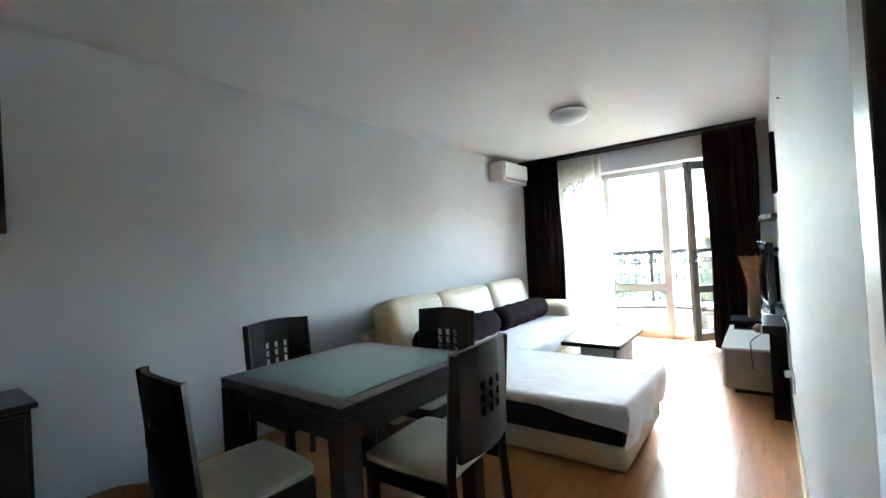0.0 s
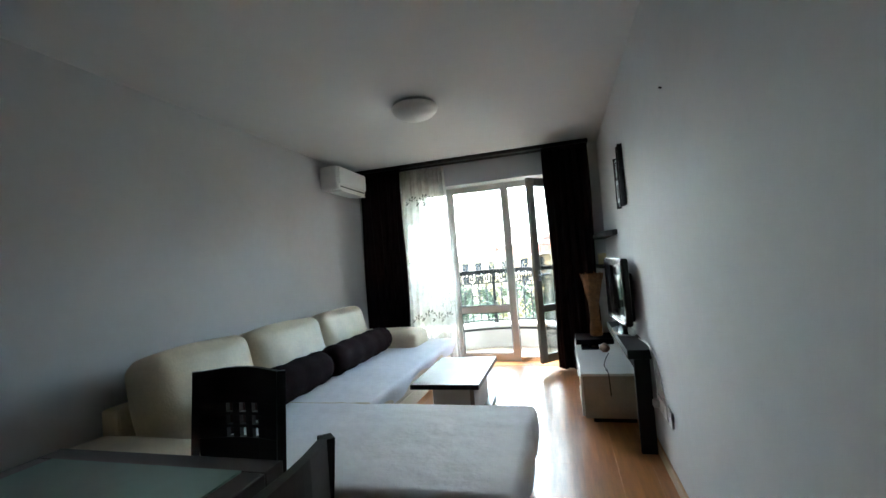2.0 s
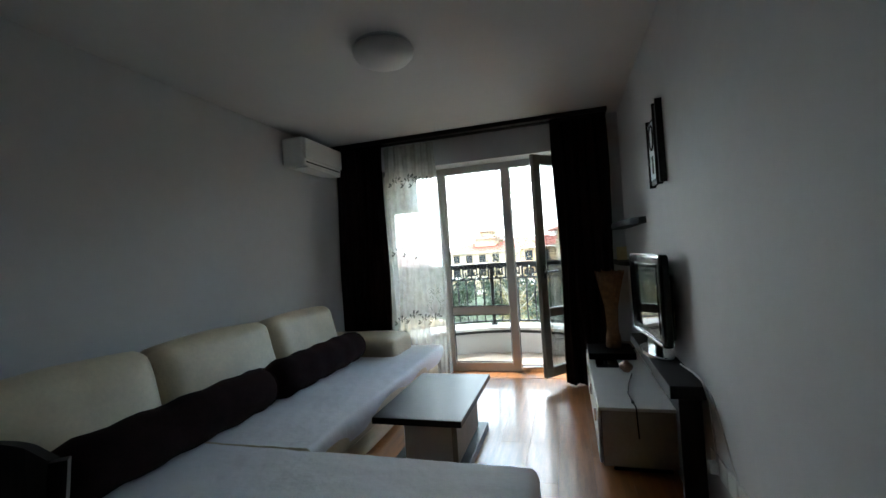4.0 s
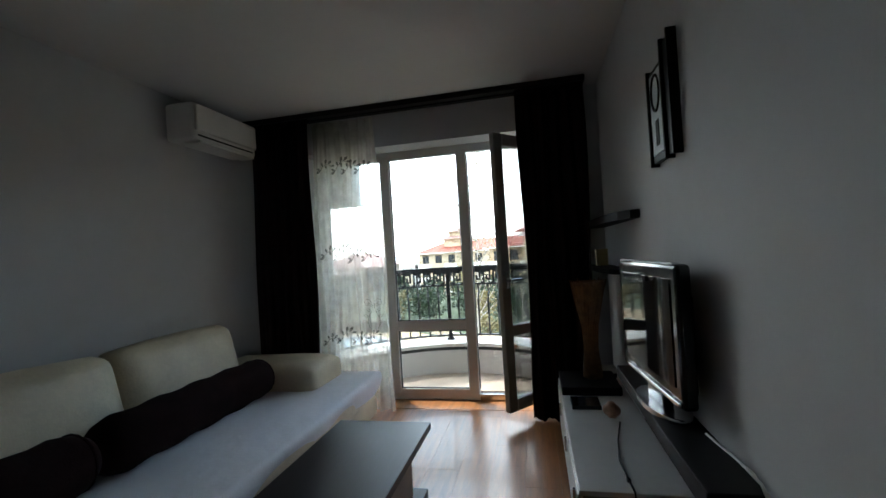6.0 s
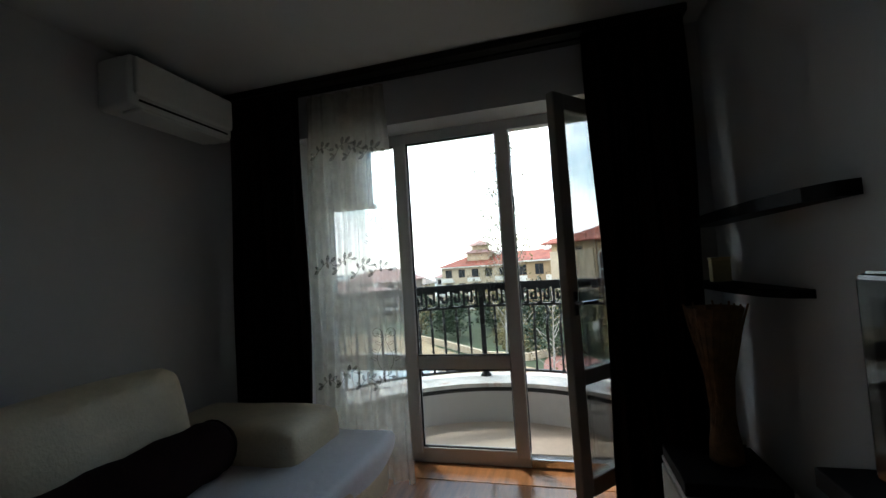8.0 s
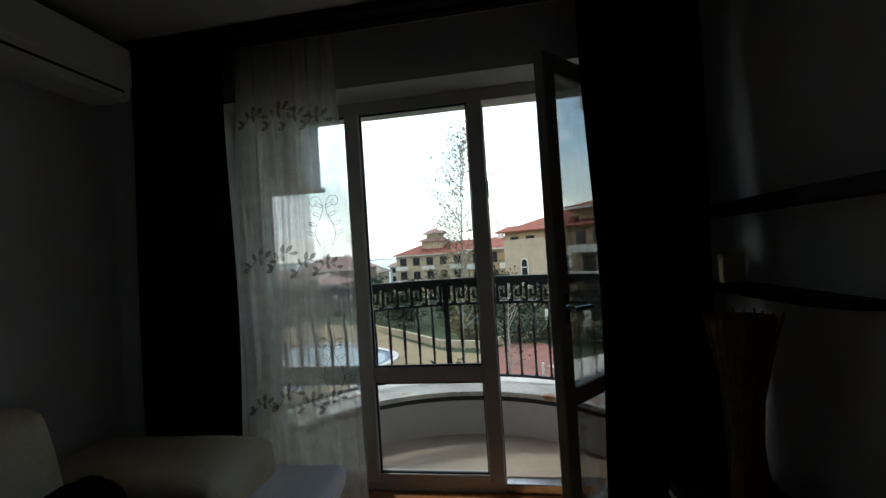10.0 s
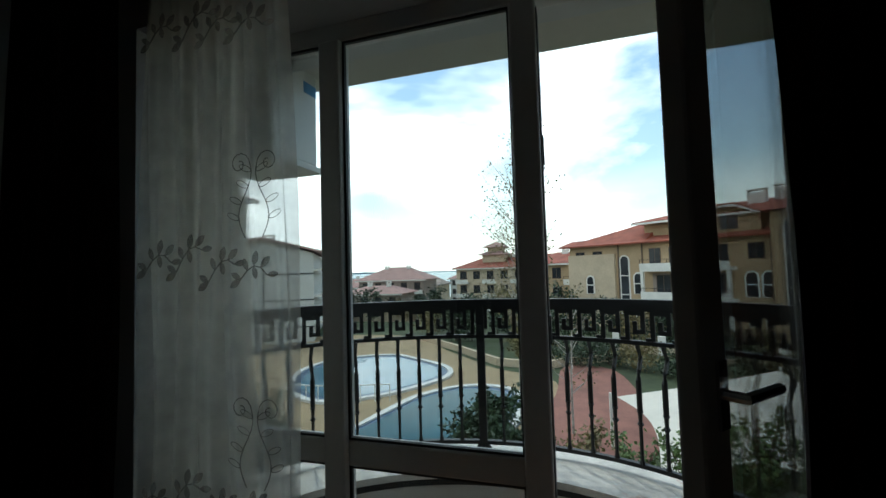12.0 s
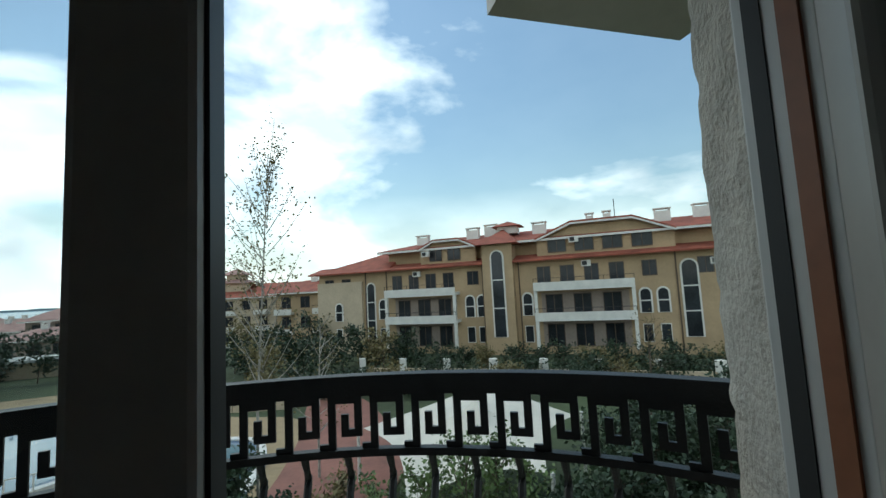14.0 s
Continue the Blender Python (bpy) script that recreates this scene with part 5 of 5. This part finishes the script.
# the white block with dark expansion seams, gable towards the balcony
WB = Block("apartment_building", (-43.5, 35.9), 30, "grey white apartment block with dark seams and side balconies")
zt = 3.6
WB.put("wall", (0, 0, G - 1, 18.2, 22, zt), M_GREYWHITE)
WB.shape("roof", [(-1, -0.8, zt), (13, -0.8, zt + 1.5), (19.2, -0.8, zt), (-1, 23, zt), (13, 23, zt + 1.5), (19.2, 23, zt), (-1, -0.8, zt + 0.2), (13, -0.8, zt + 1.75), (19.2, -0.8, zt + 0.2), (-1, 23, zt + 0.2), (13, 23, zt + 1.75), (19.2, 23, zt + 0.2)], [(0, 1, 7, 6), (1, 2, 8, 7), (6, 7, 10, 9), (7, 8, 11, 10), (0, 1, 4, 3), (1, 2, 5, 4), (2, 5, 11, 8), (0, 3, 9, 6)], M_ROOFPINK)
WB.shape("gable", [(0, 0.0, zt), (13, 0.0, zt + 1.5), (18.2, 0.0, zt), (0, 0.3, zt), (13, 0.3, zt + 1.5), (18.2, 0.3, zt)], [(0, 1, 2), (3, 4, 5), (0, 1, 4, 3), (1, 2, 5, 4)], M_GREYWHITE)
for z in (-4.4, -1.5, 1.3):
    WB.put("seam", (0, -0.03, z, 18.2, 0.0, z + 0.14), M_SEAM)
    o = WB.put("balcony", (18.2, 0.5, z + 0.3, 19.6, 8, z + 0.55), M_TRIM)
    WB.put("rail", (19.52, 0.5, z + 1.4, 19.58, 8, z + 1.46), M_SEAM, o)
    for k in range(9):
        WB.put("rail_post", (19.52, 0.5 + 0.9 * k, z + 0.55, 19.57, 0.55 + 0.9 * k, z + 1.4), M_SEAM, o)
WB.put("seam", (13.0, -0.032, G, 13.14, -0.002, zt), M_SEAM)
WB.chimney(12, 6, zt + 1.4, 1.2, 0.8)

# the near wing of the same house
NW = Block("apartment_building", (-27.2, 12.0), 75, "white rendered near wing with small windows and balconies")
NW.put("wall", (0, 0, G - 1, 18, 8, 6.5), M_GREYWHITE)
for f in range(4):
    z = -5.6 + f * 2.9
    for u in (2.0, 6.0, 10.2, 14.0):
        NW.window(u, z + 0.6, 1.5, 1.6, 0.0, M_TRIM, 1)
    NW.put("seam", (0, -0.03, z + 2.75, 18, 0, z + 2.85), M_SEAM)
NW.balcony(4.0, 9.5, -2.6)
NW.balcony(4.0, 9.5, 0.3)
NW.gable_roof(0, 18, 0, 8, 6.5, 1.6, 0.6, M_ROOFPINK, 3.0)


# ---- planting ----
def foliage(name, at, label, size, height, count, leaf, mat, bark, limbs=7, crown_from=0.3, category="tree", taper=0.35, trunk=0.06, seed=1, bend=0.35):
    """A tapered trunk with limbs, and a loose crown of many small leaves along the twigs."""
    rnd = random.Random(seed)
    o = thing(name, at, label, category)
    A = Vector(at)
    top = A + Vector((0.03 * height, 0.02 * height, height))
    bm = tube([A + Vector((0, 0, -0.15)), A.lerp(top, 0.4) + Vector((0.02 * height * rnd.uniform(-1, 1), 0, 0)), top], trunk, 7, [trunk, trunk * 0.65, trunk * 0.15])
    tips = []
    for k in range(limbs):
        f = crown_from + (0.97 - crown_from) * (k + rnd.random()) / limbs
        s = A.lerp(top, f)
        a = rnd.uniform(0, 2 * math.pi)
        reach = size * (taper + (1 - taper) * math.sin(math.pi * min(1, (1.05 - f) / (1.05 - crown_from) * 0.75))) * rnd.uniform(0.6, 1.15)
        e = s + Vector((math.cos(a) * reach, math.sin(a) * reach, reach * bend + 0.1 * height * rnd.random()))
        mid = s.lerp(e, 0.5) + Vector((0, 0, -0.08 * reach))
        tube([s, mid, e], trunk * 0.25, 5, [trunk * 0.3, trunk * 0.2, trunk * 0.06], bm=bm)
        tips.append((s, mid, e, reach))
    part("trunk", bm, bark, o)
    vs, fs = [], []
    for k in range(count):
        s, mid, e, reach = rnd.choice(tips)
        t = rnd.random() ** 0.6
        p = (s.lerp(mid, t * 2) if t < 0.5 else mid.lerp(e, t * 2 - 1))
        p = p + Vector((rnd.gauss(0, 1), rnd.gauss(0, 1), rnd.gauss(0, 1))) * (0.16 * reach + 0.02)
        d = Vector((rnd.gauss(0, 1), rnd.gauss(0, 1), rnd.gauss(0, 0.7) + 0.3)).normalized()
        w = d.cross(Vector((rnd.gauss(0, 1), rnd.gauss(0, 1), rnd.gauss(0, 1)))).normalized()
        q = leaf * rnd.uniform(0.6, 1.3)
        i = len(vs)
        vs += [p, p + d * q * 0.5 + w * q * 0.28, p + d * q, p + d * q * 0.5 - w * q * 0.28]
        fs.append((i, i + 1, i + 2, i + 3))
    me = bpy.data.meshes.new("crown")
    me.from_pydata([tuple(v - A) for v in vs], [], fs)
    me.materials.append(mat)
    c = new("crown", me)
    c.parent = o
    return o


foliage("birch_tree", (-2.25, 18.0, G), "slender pale birch with sparse autumn leaves", 1.3, 11.3, 1900, 0.09, M_LEAFAUT, M_BARK, 46, 0.42, seed=3, trunk=0.05, bend=0.75)
foliage("young_tree", (-0.9, 24.5, G), "young tree with sparse yellowing leaves", 1.5, 6.2, 420, 0.12, M_LEAFAUT, M_BARK, 18, 0.25, seed=8, bend=0.6)
for k, (x, y, h, s) in enumerate(((-3.7, 18.0, 3.2, 0.9), (-3.0, 17.2, 3.5, 0.9), (-2.2, 16.6, 2.9, 0.9), (4.6, 14.6, 2.9, 1.1), (5.8, 14.6, 3.1, 1.1), (7.0, 15.9, 3.3, 1.2), (8.4, 16.6, 3.5, 1.3), (10.2, 18.0, 3.6, 1.5), (9.6, 15.2, 3.9, 1.5), (11.6, 16.6, 4.2, 1.6), (11.8, 13.8, 4.0, 1.6), (6.4, 13.0, 3.0, 1.2), (-9.5, 15.5, 2.6, 1.0), (-11.5, 17.5, 2.8, 1.1))):
    foliage("evergreen_shrub", (x, y, G), "dense dark evergreen shrub below the balcony", s, h, 4800, 0.15, M_LEAF, M_BARKDARK, 26, 0.05, "shrub", 0.6, seed=20 + k)
for k, (x, y, h, s) in enumerate(((1.4, 15.2, 3.4, 0.75), (2.2, 15.0, 3.7, 0.8), (3.0, 15.3, 3.6, 0.7), (0.4, 15.6, 2.9, 0.7), (3.7, 15.0, 3.3, 0.7), (-0.6, 16.4, 2.7, 0.9), (2.6, 13.8, 2.6, 0.7), (1.0, 14.0, 2.3, 0.7))):
    foliage("feathery_shrub", (x, y, G), "upright fresh green feathery shrub", s, h, 1700, 0.12, M_LEAFLIGHT if k != 5 else M_LEAFAUT, M_BARKDARK, 24, 0.1, "shrub", 0.4, seed=40 + k, bend=1.3)
for k in range(16):
    x, y = -4.5 + 2.0 * k, 40.0 - 0.65 * k + 1.2 * math.sin(k * 2.3)
    foliage("garden_bush", (x, y, ground_height(x, y)), "dark garden bush along the terrace hedge", 1.7, 1.0 + 0.7 * math.sin(k * 1.3) ** 2, 1100, 0.22, M_LEAF if k % 4 else M_LEAFAUT, M_BARKDARK, 14, 0.05, "shrub", 0.7, seed=60 + k)
for k in range(18):
    x, y = 4.0 + 1.75 * k, 47.0 - 1.2 * k
    foliage("hedge_bush", (x, y, ground_height(x, y)), "clipped dark hedge bush before the ochre house", 1.2, 1.5 + 0.5 * math.sin(k * 1.7) ** 2, 900, 0.22, M_LEAF if k not in (5, 9, 13) else M_LEAFAUT, M_BARKDARK, 14, 0.05, "shrub", 0.75, seed=90 + k)
for k in range(14):
    x, y = -40 + 2.9 * k, 62 + 5 * math.sin(k * 1.4)
    foliage("far_tree", (x, y, ground_height(x, y)), "dark round tree among the houses", 2.2, 3.6 + math.sin(k * 2.1), 600, 0.42, M_LEAF if k % 5 else M_LEAFAUT, M_BARKDARK, 14, 0.15, "tree", 0.6, seed=120 + k)
for k in range(14):
    x, y = -16 + 1.7 * k, 50 + 3.5 * math.sin(k * 1.9) - 0.2 * k
    foliage("terrace_tree", (x, y, ground_height(x, y)), "dark leafy tree behind the pool terrace", 1.9, 2.6 + 0.8 * math.sin(k * 2.7) ** 2, 800, 0.34, M_LEAF if k % 6 else M_LEAFAUT, M_BARKDARK, 14, 0.1, "tree", 0.65, seed=160 + k)
foliage("bare_tree", (19.6, 29.5, ground_height(19.6, 29.5)), "thin young tree with few leaves beside the hedge", 1.5, 4.6, 300, 0.14, M_LEAFAUT, M_BARKDARK, 22, 0.25, seed=7, bend=0.7)
fw = thing("fence_wall", (18, 40, G), "low fence wall with white posts before the ochre house", "wall")
for k in range(9):
    x, y = 2.5 + 3.2 * k, 44.5 - 2.2 * k
    z = ground_height(x, y)
    part("post", box(x - 0.25, y - 0.25, z - 0.3, x + 0.25, y + 0.25, z + 1.5), M_TRIM, fw)
    if k < 8:
        b2 = box(0.3, -0.1, z - 0.4, 3.85, 0.1, z + 0.7)
        b2.transform(Matrix.Translation((x, y, 0)) @ Matrix.Rotation(math.atan2(-2.2, 3.2), 4, "Z"))
        part("panel", b2, M_BEIGE, fw)
pav = thing("service_roof", (-36, 66, G), "long low pale flat roof among the trees", "roof")
part("slab", box(-40, 64, -4.5, -24, 69, -4.2), M_GREYWHITE, pav)
part("wall", box(-39.5, 64.5, -7, -24.5, 68.5, -4.5), M_BEIGE, pav)

# ---- floor planks ----
PW, PL = 0.193, 1.29
pm = bpy.data.meshes.new("plank")
b_ = box(0.0003, 0.0003, -0.012, PW - 0.0003, PL - 0.0003, 0.0, bevel=0.0005, seg=1)
b_.to_mesh(pm)
b_.free()
pm.materials.append(M_PLANK)
k_ = 0
x = XL + 0.0
while x < 1.6:
    y = YB - PL * ((k_ * 0.37) % 1.0)
    while y < YW:
        if x < XR or y < 0.2:
            o = new("plank", pm)
            o.parent = floor
            o.location = (x, y, 0)
        y += PL
    x += PW
    k_ += 1
